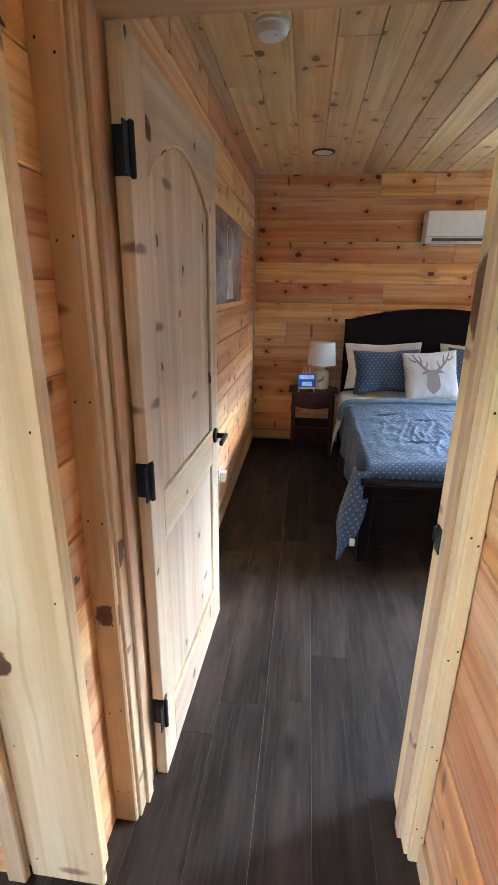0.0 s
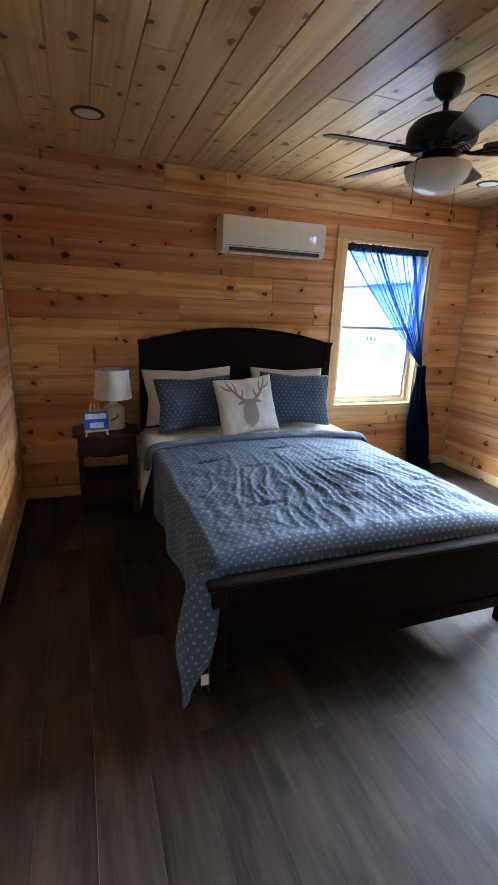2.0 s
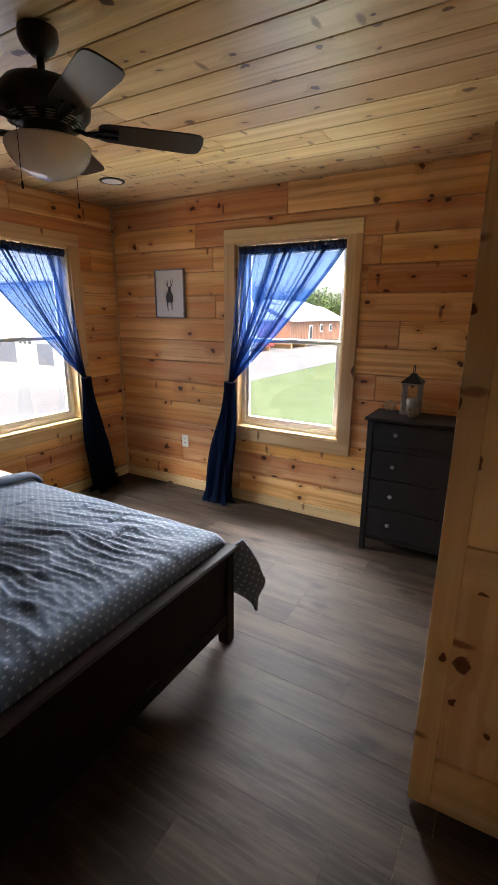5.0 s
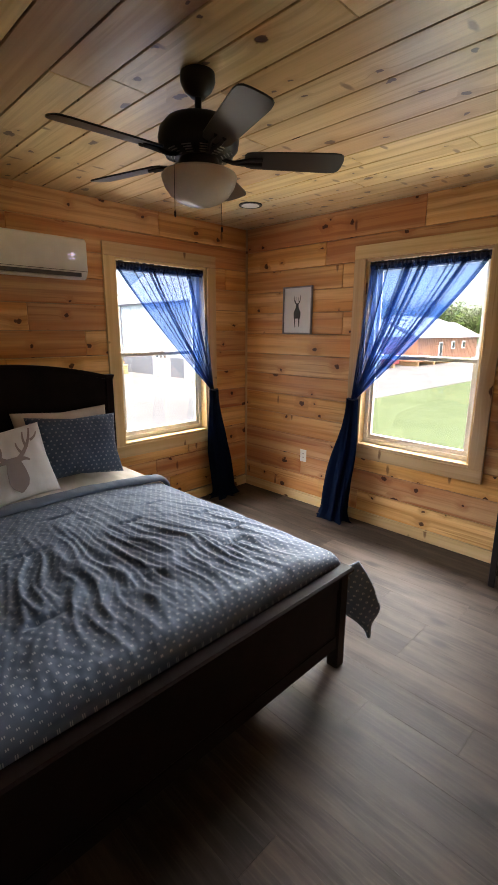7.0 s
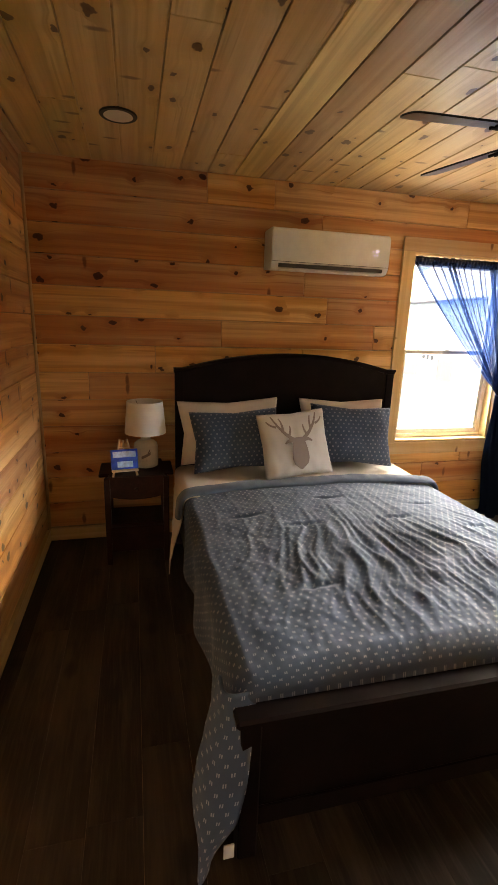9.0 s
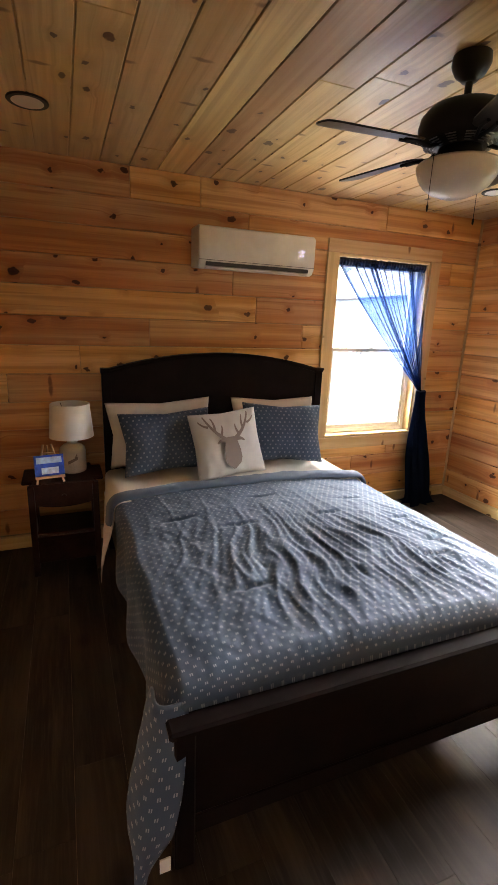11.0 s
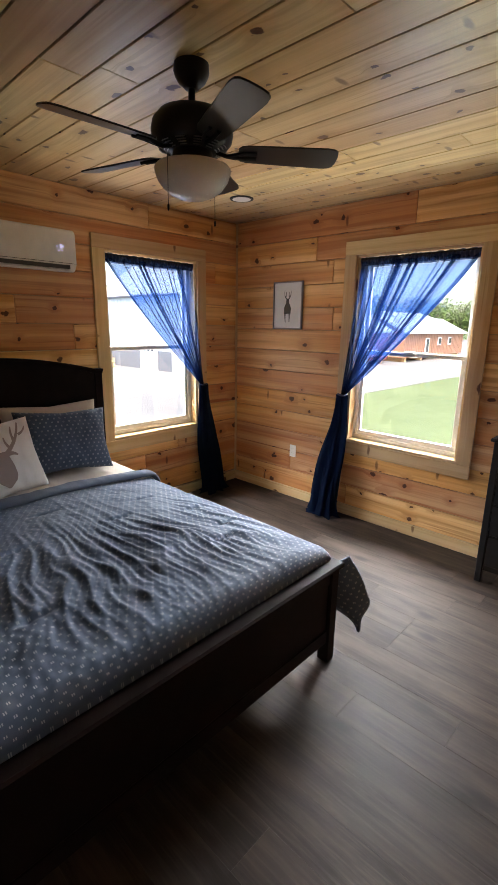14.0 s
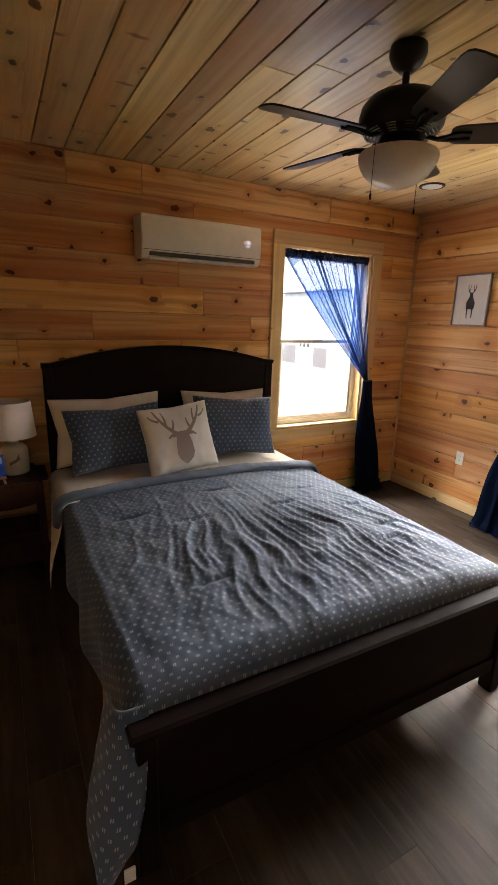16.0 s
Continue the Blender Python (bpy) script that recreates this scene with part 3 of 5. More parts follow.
for i in range(n):
    a, b2 = mid - half - 0.06 + 2 * (half + 0.06) * i / n, mid - half - 0.06 + 2 * (half + 0.06) * (i + 1) / n
    za, zb = max(arch(a), 1.245), max(arch(b2), 1.245)
    prof = ((5.462, 0), (5.415, 0), (5.412, 0.012), (5.402, 0.022), (5.402, 0.032), (5.462, 0.032))
    ra, rb = [bm.verts.new((a, y, za + z)) for y, z in prof], [bm.verts.new((b2, y, zb + z)) for y, z in prof]
    for k in range(6):
        bm.faces.new((ra[k], ra[(k + 1) % 6], rb[(k + 1) % 6], rb[k]))
    if i == 0:
        bm.faces.new(ra)
    if i == n - 1:
        bm.faces.new(rb)
bmesh.ops.remove_doubles(bm, verts=bm.verts, dist=1e-5)
solid(bm, "cornice", ESPRESSO, bed)
for x in (BX0, BX1 - 0.06):
    slab("post", [(x, x + 0.06, 5.412, BY1, 0, 1.248)], ESPRESSO, 2, 0.004, bed)
    slab("leg", [(x, x + 0.062, BY0, BY0 + 0.062, 0, 0.502)], ESPRESSO, 2, 0.006, bed)
slab("footboard", [(BX0 + 0.06, BX1 - 0.06, BY0 + 0.016, BY0 + 0.04, 0.115, 0.502), (BX0 + 0.06, BX1 - 0.06, BY0 + 0.008, BY0 + 0.016, 0.43, 0.502), (BX0 + 0.06, BX1 - 0.06, BY0 + 0.008, BY0 + 0.016, 0.115, 0.185)], ESPRESSO, 0, 0.003, bed)
slab("cap_rail", [(BX0 - 0.018, BX1 + 0.018, BY0 - 0.02, BY0 + 0.062, 0.502, 0.53)], ESPRESSO, 0, 0.008, bed)
for x in (BX0 + 0.01, BX1 - 0.04):
    slab("side_rail", [(x, x + 0.03, BY0 + 0.062, 5.412, 0.19, 0.38)], ESPRESSO, 1, 0.003, bed)
bm = bmesh.new()
box(bm, BX0 + 0.045, BX1 - 0.045, BY0 + 0.135, 5.40, 0.30, 0.535, 0.05, 4)
tagged(solid(bm, "mattress", CANVAS_WHITE, smooth=True), "white queen mattress under the bedding", "mattress")


# comforter: one sheet over the mattress, hanging at both sides, rumpled across the middle
def rumple(x, y):
    """Creases that fan out from the middle of the bed towards its foot."""
    dx, dy = x - 2.50, y - 4.45
    ang, rad = math.atan2(dx + 0.06 * noise.noise((x * 3.5, y * 3.5, 2.0)), 1.15 - dy), math.hypot(dx, dy)
    zone = math.exp(-abs((x - 2.58) / 0.66) ** 3 - ((y - 3.90) / 0.43) ** 2)
    w = 1.5 * noise.noise((ang * 21.0, rad * 2.2, 4.0)) + 0.5 * noise.noise((ang * 44.0, rad * 3.0, 9.0))
    pucker = (1 - min(1, abs(2 * noise.noise((ang * 60.0, y * 3.0, 21.0))))) ** 2 * math.exp(-((y - 3.62) / 0.17) ** 2)
    ridge = (1 - min(1, 1.15 * abs(w))) ** 2.0 + 0.4 * (1 - min(1, abs(2 * noise.noise((ang * 32.0, rad * 3.0, 14.0))))) ** 2 + 0.4 * pucker
    small = noise.noise((x * 34, y * 24, 1.0)) * 0.0026 + noise.noise((x * 8, y * 7, 5.0)) * 0.006
    dents = sum(-0.016 * math.exp(-((x - a) / 0.07) ** 2 - ((y - b) / 0.016) ** 2) for a, b in ((1.95, 4.45), (2.45, 4.6), (2.95, 4.45), (2.2, 4.28), (2.7, 4.28), (3.1, 4.15), (2.05, 3.75), (2.95, 3.75), (3.08, 3.9)))
    crease = (1 - min(1, abs(3.2 * noise.noise((x * 6.0 + y * 0.8, y * 1.6, 31.0))))) ** 4
    return 0.018 * zone * (ridge - 0.35) + 0.0035 * crease + small + dents


CY0, CY1 = BY0 + 0.040, 4.84
TOPW = 1.60


def comforter_at(u, v):
    y = CY0 + (CY1 - CY0) * v
    s = (u - 0.5) * (TOPW + 0.66)                      # cloth measured from the middle
    edge = 0.755 + 0.012 * noise.noise((0.0, y * 3, 7.0))
    a = abs(s)
    side = 1 if s > 0 else -1
    crown = 0.040 * (1 - (min(a, edge) / edge) ** 3)
    foot = max(0.0, 1 - (y - CY0) / 0.07)
    sink = 1 - math.sqrt(max(0.0, 1 - foot * foot))
    top = (0.594 + crown) * (1 - sink) + 0.534 * sink
    r = 0.065
    if a < edge:
        x, z = mid + s, top
    elif a < edge + r * 1.57:
        k = (a - edge) / r
        x, z = mid + side * (edge + r * math.sin(k)), top - r * (1 - math.cos(k))
    else:
        d = a - edge - r * 1.57
        wave = 0.018 * math.sin(y * 13 + side) * min(1, d / 0.2) + 0.012 * noise.noise((y * 6, side * 3.0, 0.0))
        x, z = mid + side * (edge + r + 0.03 * d + wave), top - r - d
    h = rumple(x, y) * (1 - smooth(edge - 0.1, edge + 0.1, a)) * (1 - sink)
    z += h
    return (x, y, z)


comforter = tagged(thing("comforter"), "rumpled slate blue comforter with white dashes on the bed", "comforter")
sheet("quilted_cover", QUILT, comforter_at, 280, 200, lambda u, v: ((u - 0.5) * 2.26, v * 1.47 - 0.07 * max(0.0, 1 - v / 0.035) ** 2), comforter, 0.018)


# rolled fold at the comforter's head end
def fold_at(u, v):
    s = (u - 0.5) * 1.94
    a, side = abs(s), 1 if s > 0 else -1
    edge, r = 0.765, 0.075
    k = 2 * math.pi * v
    wob = 0.008 * noise.noise((s * 7, 1.0, v * 4)) + 0.004 * noise.noise((s * 26, 4.0, v * 6))
    rr = 0.022 + wob
    cy, cz = 4.835 + 0.02 * noise.noise((s * 2, 0, 3)) + 0.055 * math.cos(k) * (1 + wob * 6), rr * math.sin(k)
    if a < edge:
        return (mid + s, cy, 0.618 + 0.030 * (1 - (a / edge) ** 3) + cz)
    q = min((a - edge) / r, 1.5)
    d = max(0, a - edge - r * 1.5)
    return (mid + side * (edge + (r + cz) * math.sin(q) + 0.02 * d), cy + d * 0.35, 0.618 - r + (r + cz) * math.cos(q) - d)


sheet("turned_edge", QUILT_BACK, fold_at, 150, 16, lambda u, v: (u * 1.94, v * 0.26), comforter)


# loose corners hanging beside the footboard
def corner_at(top, tip, width, out):
    t0, t1 = Vector(top), Vector(tip)
    side = Vector((out[0], out[1], 0))

    def f(u, v):
        p = t0.lerp(t1, v)
        w = width * (0.62 + 0.48 * math.sin(math.pi * min(1, v * 0.7 + 0.12))) * (1 - smooth(0.62, 1.0, v) * 0.88)
        q = p + side * ((u - 0.5) * 2 * w) + Vector((0, 0, 0.05 * v * abs(u - 0.5)))
        bow = 0.03 * math.cos((u - 0.5) * math.pi * 1.4) * (1 - 0.4 * v)
        return q + Vector((-side.y, side.x, 0)) * -bow + Vector((0.006 * noise.noise(q * 14), 0.006 * noise.noise(q * 11), 0))
    return f


sheet("hanging_corner", QUILT, corner_at((1.662, 3.40, 0.56), (1.552, 3.262, 0.055), 0.072, (0.75, -0.66)), 14, 40, lambda u, v: (u * 0.16, v * 0.52), comforter, 0.008)
sheet("hanging_corner", QUILT, corner_at((3.315, 3.37, 0.52), (3.400, 3.255, 0.135), 0.095, (0.72, -0.69)), 14, 40, lambda u, v: (u * 0.18, v * 0.42), comforter, 0.008)
slab("care_tag", [(1.603, 1.632, 3.222, 3.226, 0.165, 0.212)], PAPER, parent=comforter)


# cream sheet: across the mattress below the pillows, hanging at the side
def sheet_at(u, v):
    s = (u - 0.5) * 2.42
    a, side = abs(s), 1 if s > 0 else -1
    edge, r = 0.765, 0.055
    y = 4.80 + 0.60 * v
    n1 = 0.006 * noise.noise((s * 9, y * 9, 2.0)) + 0.005 * noise.noise((s * 22, y * 5, 6.0))
    if a < edge:
        return (mid + s, y, 0.600 + 0.014 * (1 - (a / edge) ** 3) + n1)
    q = min((a - edge) / r, 1.57)
    d = max(0, a - edge - r * 1.57)
    flare = 0.085 * smooth(0, 0.35, d) * (1 - v)
    return (mid + side * (edge + r * math.sin(q) + 0.02 * d + flare + n1), y - 0.30 * d * (1 - v), 0.600 - r * (1 - math.cos(q)) - d * (0.62 + 0.38 * (1 - v)))


bed_sheet = tagged(sheet("bed_sheet", CREAM, sheet_at, 130, 40, thick=0.004), "cream cotton bed sheet folded over the mattress", "bed sheet")


def pillow(name, w, h, d, mat, m, label, group="", seed=0, ears=0.05):
    """A stuffed pillow standing in its local xz plane, pinched at the corners."""
    bm = bmesh.new()
    uv = bm.loops.layers.uv.new("cloth")
    nu, nv = 34, 26

    def at(i, j, side):
        u, v = 2 * i / nu - 1, 2 * j / nv - 1
        th = (1 - abs(u) ** 2.6) ** 0.55 * (1 - abs(v) ** 2.6) ** 0.55
        pin = ears * (1 - abs(u)) * abs(v) ** 4
        pin2 = ears * (1 - abs(v)) * abs(u) ** 4
        x = u * (w / 2) * (1 - pin2 * 2.0)
        z = v * (h / 2) * (1 - pin * 2.4)
        n1 = 0.010 * noise.noise((x * 8 + seed, z * 8, side)) + 0.006 * noise.noise((x * 22, z * 13 + seed, side * 3.0))
        return (x, side * (d / 2) * th + n1 * min(1, th * 2.5), z)
    for side in (-1, 1):
        g = [[bm.verts.new(at(i, j, side)) for j in range(nv + 1)] for i in range(nu + 1)]
        for i in range(nu):
            for j in range(nv):
                q = [(i, j), (i + 1, j), (i + 1, j + 1), (i, j + 1)]
                fc = bm.faces.new([g[a][b] for a, b in (q if side < 0 else q[::-1])])
                for l in fc.loops:
                    l[uv].uv = (l.vert.co.x, l.vert.co.z)
    bmesh.ops.remove_doubles(bm, verts=bm.verts, dist=2e-4)
    me = bpy.data.meshes.new(name)
    bm.to_mesh(me)
    bm.free()
    me.materials.append(mat)
    me.shade_smooth()
    ob = new(name, me)
    ob.matrix_basis = m
    return tagged(ob, label, "pillow", group)


pillow("pillow", 0.70, 0.43, 0.15, CREAM, pose(2.03, 5.325, 0.865, -16, -2, 0), "cream cotton pillow leaning on the headboard", "cream pillows", 1)
pillow("pillow", 0.66, 0.43, 0.15, CREAM, pose(2.86, 5.325, 0.865, -16, 1, 0), "cream cotton pillow leaning on the headboard", "cream pillows", 2)
pillow("pillow", 0.60, 0.40, 0.17, QUILT, pose(2.045, 5.185, 0.835, -20, -2, 3), "blue dotted pillow in front of a cream pillow", "blue pillows", 3)
pillow("pillow", 0.60, 0.42, 0.17, QUILT, pose(2.865, 5.185, 0.845, -20, 3, -4), "blue dotted pillow in front of a cream pillow", "blue pillows", 4)
cushion = pillow("cushion", 0.46, 0.43, 0.15, CANVAS_WHITE, pose(2.395, 5.03, 0.835, -22, -5, 2), "off-white square cushion with a tan branching motif", "", 5, 0.03)


# motif on the cushion: a tapering shield with branching strokes, a thin print on the cloth
def motif(strokes, shield, scale, mat, parent, front, name="printed_motif"):
    """front(x, z) is the depth of the cloth's face there."""
    bm = bmesh.new()
    for pts, r0, r1 in strokes:
        prev = None
        for i in range(13):
            k = i / 12
            # quadratic curve through three points
            p = [(1 - k) ** 2 * pts[0][c] + 2 * k * (1 - k) * pts[1][c] + k * k * pts[2][c] for c in (0, 1)]
            dx, dz = [2 * (1 - k) * (pts[1][c] - pts[0][c]) + 2 * k * (pts[2][c] - pts[1][c]) for c in (0, 1)]
            ln = math.hypot(dx, dz) or 1
            r = r0 + (r1 - r0) * k
            pair = []
            for sgn in (-1, 1):
                x, z = (p[0] - sgn * dz / ln * r) * scale, (p[1] + sgn * dx / ln * r) * scale
                pair.append(bm.verts.new((x, front(x, z), z)))
            if prev:
                bm.faces.new((prev[0], prev[1], pair[1], pair[0]))
            prev = pair
    for z0, w0, z1, w1 in shield:
        prev = None
        for j in range(5):
            z = z0 + (z1 - z0) * j / 4
            w = w0 + (w1 - w0) * j / 4
            row = [bm.verts.new((x * scale, front(x * scale, z * scale), z * scale)) for x in (-w, -w / 2, 0, w / 2, w)]
            if prev:
                for a in range(4):
                    bm.faces.new((prev[a], prev[a + 1], row[a + 1], row[a]))
            prev = row
    return solid(bm, name, mat, parent)


BRANCHES = [(((s * 0.03, 0.02), (s * 0.10, 0.07), (s * 0.135, 0.165)), 0.011, 0.004) for s in (-1, 1)]
BRANCHES += [(((s * 0.085, 0.065), (s * 0.075, 0.11), (s * 0.095, 0.15)), 0.008, 0.003) for s in (-1, 1)]
BRANCHES += [(((s * 0.055, 0.04), (s * 0.035, 0.07), (s * 0.04, 0.10)), 0.008, 0.003) for s in (-1, 1)]
BRANCHES += [(((s * 0.115, 0.10), (s * 0.15, 0.11), (s * 0.165, 0.14)), 0.007, 0.003) for s in (-1, 1)]
BRANCHES += [(((s * 0.03, 0.015), (s * 0.06, 0.02), (s * 0.08, 0.0)), 0.014, 0.004) for s in (-1, 1)]
SHIELD = [(0.03, 0.030, -0.04, 0.046), (-0.04, 0.046, -0.09, 0.050), (-0.09, 0.050, -0.12, 0.040), (-0.12, 0.040, -0.15, 0.006)]


def cushion_front(x, z):
    u, v = abs(x) / 0.23, abs(z) / 0.215
    return -0.075 * (max(0, 1 - u ** 2.6)) ** 0.55 * (max(0, 1 - v ** 2.6)) ** 0.55 - 0.012


motif(BRANCHES, SHIELD, 1.12, TAN, cushion, cushion_front)

# ---------------------------------------------------------------- nightstand with lamp and small easel
stand = tagged(thing("nightstand", pose(1.40, 5.355, 0)), "dark brown wooden nightstand with a drawer beside the bed", "nightstand")
bm = bmesh.new()
box(bm, -0.235, 0.235, -0.19, 0.19, 0.598, 0.62)
bmesh.ops.bevel(bm, geom=[e for e in bm.edges if abs(e.verts[0].co.z - e.verts[1].co.z) > 0.01], offset=0.06, segments=6, affect="EDGES")
bmesh.ops.bevel(bm, geom=[e for e in bm.edges if abs(e.verts[0].co.z - e.verts[1].co.z) < 0.001 and len(e.link_faces) == 2 and abs(e.link_faces[0].normal.dot(e.link_faces[1].normal)) < 0.5], offset=0.005, segments=2, affect="EDGES")
solid(bm, "top", CHERRY, stand)
for sx in (-1, 1):
    for sy in (-1, 1):
        x, y = sx * 0.185, sy * 0.15
        slab("leg", [(x - 0.018, x + 0.018, y - 0.018, y + 0.018, 0, 0.598)], CHERRY, 2, 0.004, stand)
slab("side_panel", [(-0.195, -0.183, -0.132, 0.132, 0.47, 0.597), (0.183, 0.195, -0.132, 0.132, 0.47, 0.597), (-0.167, 0.167, 0.14, 0.152, 0.47, 0.597)], CHERRY, 0, 0.001, stand)
bm = bmesh.new()
for i in range(12):
    a, b2 = -0.165 + 0.33 * i / 12, -0.165 + 0.33 * (i + 1) / 12
    za, zb = [0.455 + 0.022 * (1 - (q / 0.165) ** 2) * -1 + 0.02 for q in (a, b2)]
    lo, hi = [bm.verts.new(p) for p in ((a, -0.166, za), (b2, -0.166, zb), (b2, -0.166, 0.594), (a, -0.166, 0.594))], [bm.verts.new(p) for p in ((a, -0.148, za), (b2, -0.148, zb), (b2, -0.148, 0.594), (a, -0.148, 0.594))]
    bm.faces.new(lo)
    bm.faces.new(hi)
    bm.faces.new((lo[0], lo[1], hi[1], hi[0]))
    bm.faces.new((lo[3], lo[2], hi[2], hi[3]))
drawer = solid(bm, "drawer", CHERRY, stand)
bm = bmesh.new()
lathe(bm, [(0.006, 0), (0.006, 0.01), (0.014, 0.016), (0.014, 0.024), (0.004, 0.028)], 14)
solid(bm, "knob", CHERRY, drawer, smooth=True, at=pose(0, -0.166, 0.53, 90, 0, 0))
slab("shelf", [(-0.167, 0.167, -0.145, 0.145, 0.262, 0.28)], CHERRY, 0, 0.003, stand)
# closed panels below the shelf, filling in for a shelf box and the shadow there
slab("apron", [(-0.167, 0.167, -0.16, -0.146, 0.09, 0.2615), (-0.192, -0.18, -0.132, 0.132, 0.09, 0.28), (0.18, 0.192, -0.132, 0.132, 0.09, 0.28), (-0.167, 0.167, 0.146, 0.158, 0.09, 0.261)], CHERRY, 0, 0.002, stand)

lamp = tagged(thing("table_lamp", pose(1.465, 5.385, 0.62)), "cream ceramic table lamp with a white drum shade on the nightstand", "lamp")
bm = bmesh.new()
lathe(bm, [(0.070, 0), (0.078, 0.006), (0.081, 0.02), (0.080, 0.14), (0.074, 0.162), (0.055, 0.178), (0.034, 0.186), (0.032, 0.205), (0.036, 0.212), (0.010, 0.214)], 32)
solid(bm, "base", CERAMIC, lamp, smooth=True)
bm = bmesh.new()
lathe(bm, [(0.009, 0.213), (0.009, 0.26), (0.016, 0.262), (0.016, 0.30), (0.005, 0.302)], 12)
solid(bm, "stem", BLACK_METAL, lamp, smooth=True)
bm = bmesh.new()
k = 40
for (r0, z0), (r1, z1) in (((0.135, 0.232), (0.117, 0.442)), ((0.117, 0.442), (0.114, 0.442)), ((0.114, 0.442), (0.132, 0.232)), ((0.132, 0.232), (0.135, 0.232))):
    ra = [bm.verts.new((r0 * math.cos(2 * math.pi * i / k), r0 * math.sin(2 * math.pi * i / k), z0)) for i in range(k)]
    rb = [bm.verts.new((r1 * math.cos(2 * math.pi * i / k), r1 * math.sin(2 * math.pi * i / k), z1)) for i in range(k)]
    for i in range(k):
        bm.faces.new((ra[i], ra[(i + 1) % k], rb[(i + 1) % k], rb[i]))
bmesh.ops.remove_doubles(bm, verts=bm.verts, dist=1e-5)
shade_ob = solid(bm, "shade", SHADE, lamp, smooth=True)
bm = bmesh.new()
for a in (0, 120, 240):
    tube(bm, [(0, 0, 0.302), (0.115 * math.cos(radians(a)), 0.115 * math.sin(radians(a)), 0.432)], 0.0018, 6)
solid(bm, "spider", BLACK_METAL, lamp)
# sketch on the base: a few dark brush strokes
bm = bmesh.new()
for a0, a1, z0, z1, w in ((-112, -70, 0.075, 0.105, 0.010), (-84, -72, 0.10, 0.13, 0.008), (-106, -104, 0.045, 0.08, 0.005), (-90, -88, 0.05, 0.08, 0.005)):
    prev = None
    for i in range(9):
        a, z = radians(a0 + (a1 - a0) * i / 8), z0 + (z1 - z0) * i / 8
        row = [bm.verts.new((0.0822 * math.cos(a), 0.0822 * math.sin(a), z + s * w)) for s in (-1, 1)]
        if prev:
            bm.faces.new((prev[0], row[0], row[1], prev[1]))
        prev = row
solid(bm, "brush_marks", GREYWOOD, lamp)

easel = tagged(thing("small_easel", pose(1.325, 5.215, 0.62, 0, 0, 8)), "miniature beech easel holding a blue seascape card", "easel")
bm = bmesh.new()
for a, b2 in (((-0.075, -0.045, 0.0), (-0.022, 0.02, 0.225)), ((0.075, -0.045, 0.0), (0.022, 0.02, 0.225)), ((0, 0.085, 0.0), (0, 0.022, 0.215))):
    tube(bm, [a, b2], 0.0065, 6)
tube(bm, [(-0.034, 0.005, 0.175), (0.034, 0.005, 0.175)], 0.0055, 6)
solid(bm, "legs", BEECH, easel)
slab("ledge", [(-0.082, 0.082, -0.060, -0.036, 0.034, 0.046)], BEECH, 0, 0.002, easel)
card = slab("card", [(-0.082, 0.082, -0.004, 0.004, 0, 0.125)], SEA, 0, 0.001, easel)
card.matrix_basis = pose(0, -0.044, 0.047, -15)
p = slab("card_light_area", [(-0.045, 0.050, -0.0065, -0.0042, 0.012, 0.05), (-0.07, 0.07, -0.0065, -0.0042, 0.075, 0.112)], FOAM, 0, 0, easel)
p.matrix_basis = card.matrix_basis

# ---------------------------------------------------------------- air conditioner
ac = tagged(thing("air_conditioner", pose(0, 0, 0)), "white wall-mounted split air conditioner above the headboard", "air conditioner")
AX0, AX1 = 2.306, 3.166
bm = bmesh.new()
prof = [(YN - 0.002, 1.945), (5.50, 1.935), (5.468, 1.938), (5.447, 1.965), (5.437, 1.985), (5.435, 2.17), (5.445, 2.19), (5.465, 2.198), (YN - 0.002, 2.198)]
ra, rb = [bm.verts.new((AX0, y, z)) for y, z in prof], [bm.verts.new((AX1, y, z)) for y, z in prof]
for k in range(len(prof)):
    q = (k + 1) % len(prof)
    bm.faces.new((ra[k], ra[q], rb[q], rb[k]))
bm.faces.new(ra)
bm.faces.new(rb)
bmesh.ops.bevel(bm, geom=[e for e in bm.edges if abs(e.verts[0].co.x - e.verts[1].co.x) < 1e-4], offset=0.006, segments=2, affect="EDGES")
solid(bm, "body", WHITE_PLASTIC, ac, smooth=True)
# dark bar proud of the body, coloured for the shade in the air slot
slab("louvre", [(AX0 + 0.05, AX1 - 0.05, 5.4335, 5.452, 1.950, 1.974)], GREY_PLASTIC, 0, 0.002, ac)
slab("flap", [(AX0 + 0.05, AX1 - 0.05, 5.446, 5.485, 1.930, 1.944)], WHITE_PLASTIC, 0, 0.004, ac)
slab("panel_seam", [(AX0 + 0.004, AX1 - 0.004, 5.4343, 5.437, 1.984, 1.9865)], GREY_PLASTIC, 0, 0, ac)
disp = []
for ox, oz in ((3.035, 2.085), (3.060, 2.095), (3.060, 2.080), (3.075, 2.088), (3.045, 2.06), (3.068, 2.062)):
    disp.append((ox - 0.006, ox + 0.006, 5.4328, 5.4345, oz - 0.003, oz + 0.003))
slab("display", disp, LED, 0, 0, ac)

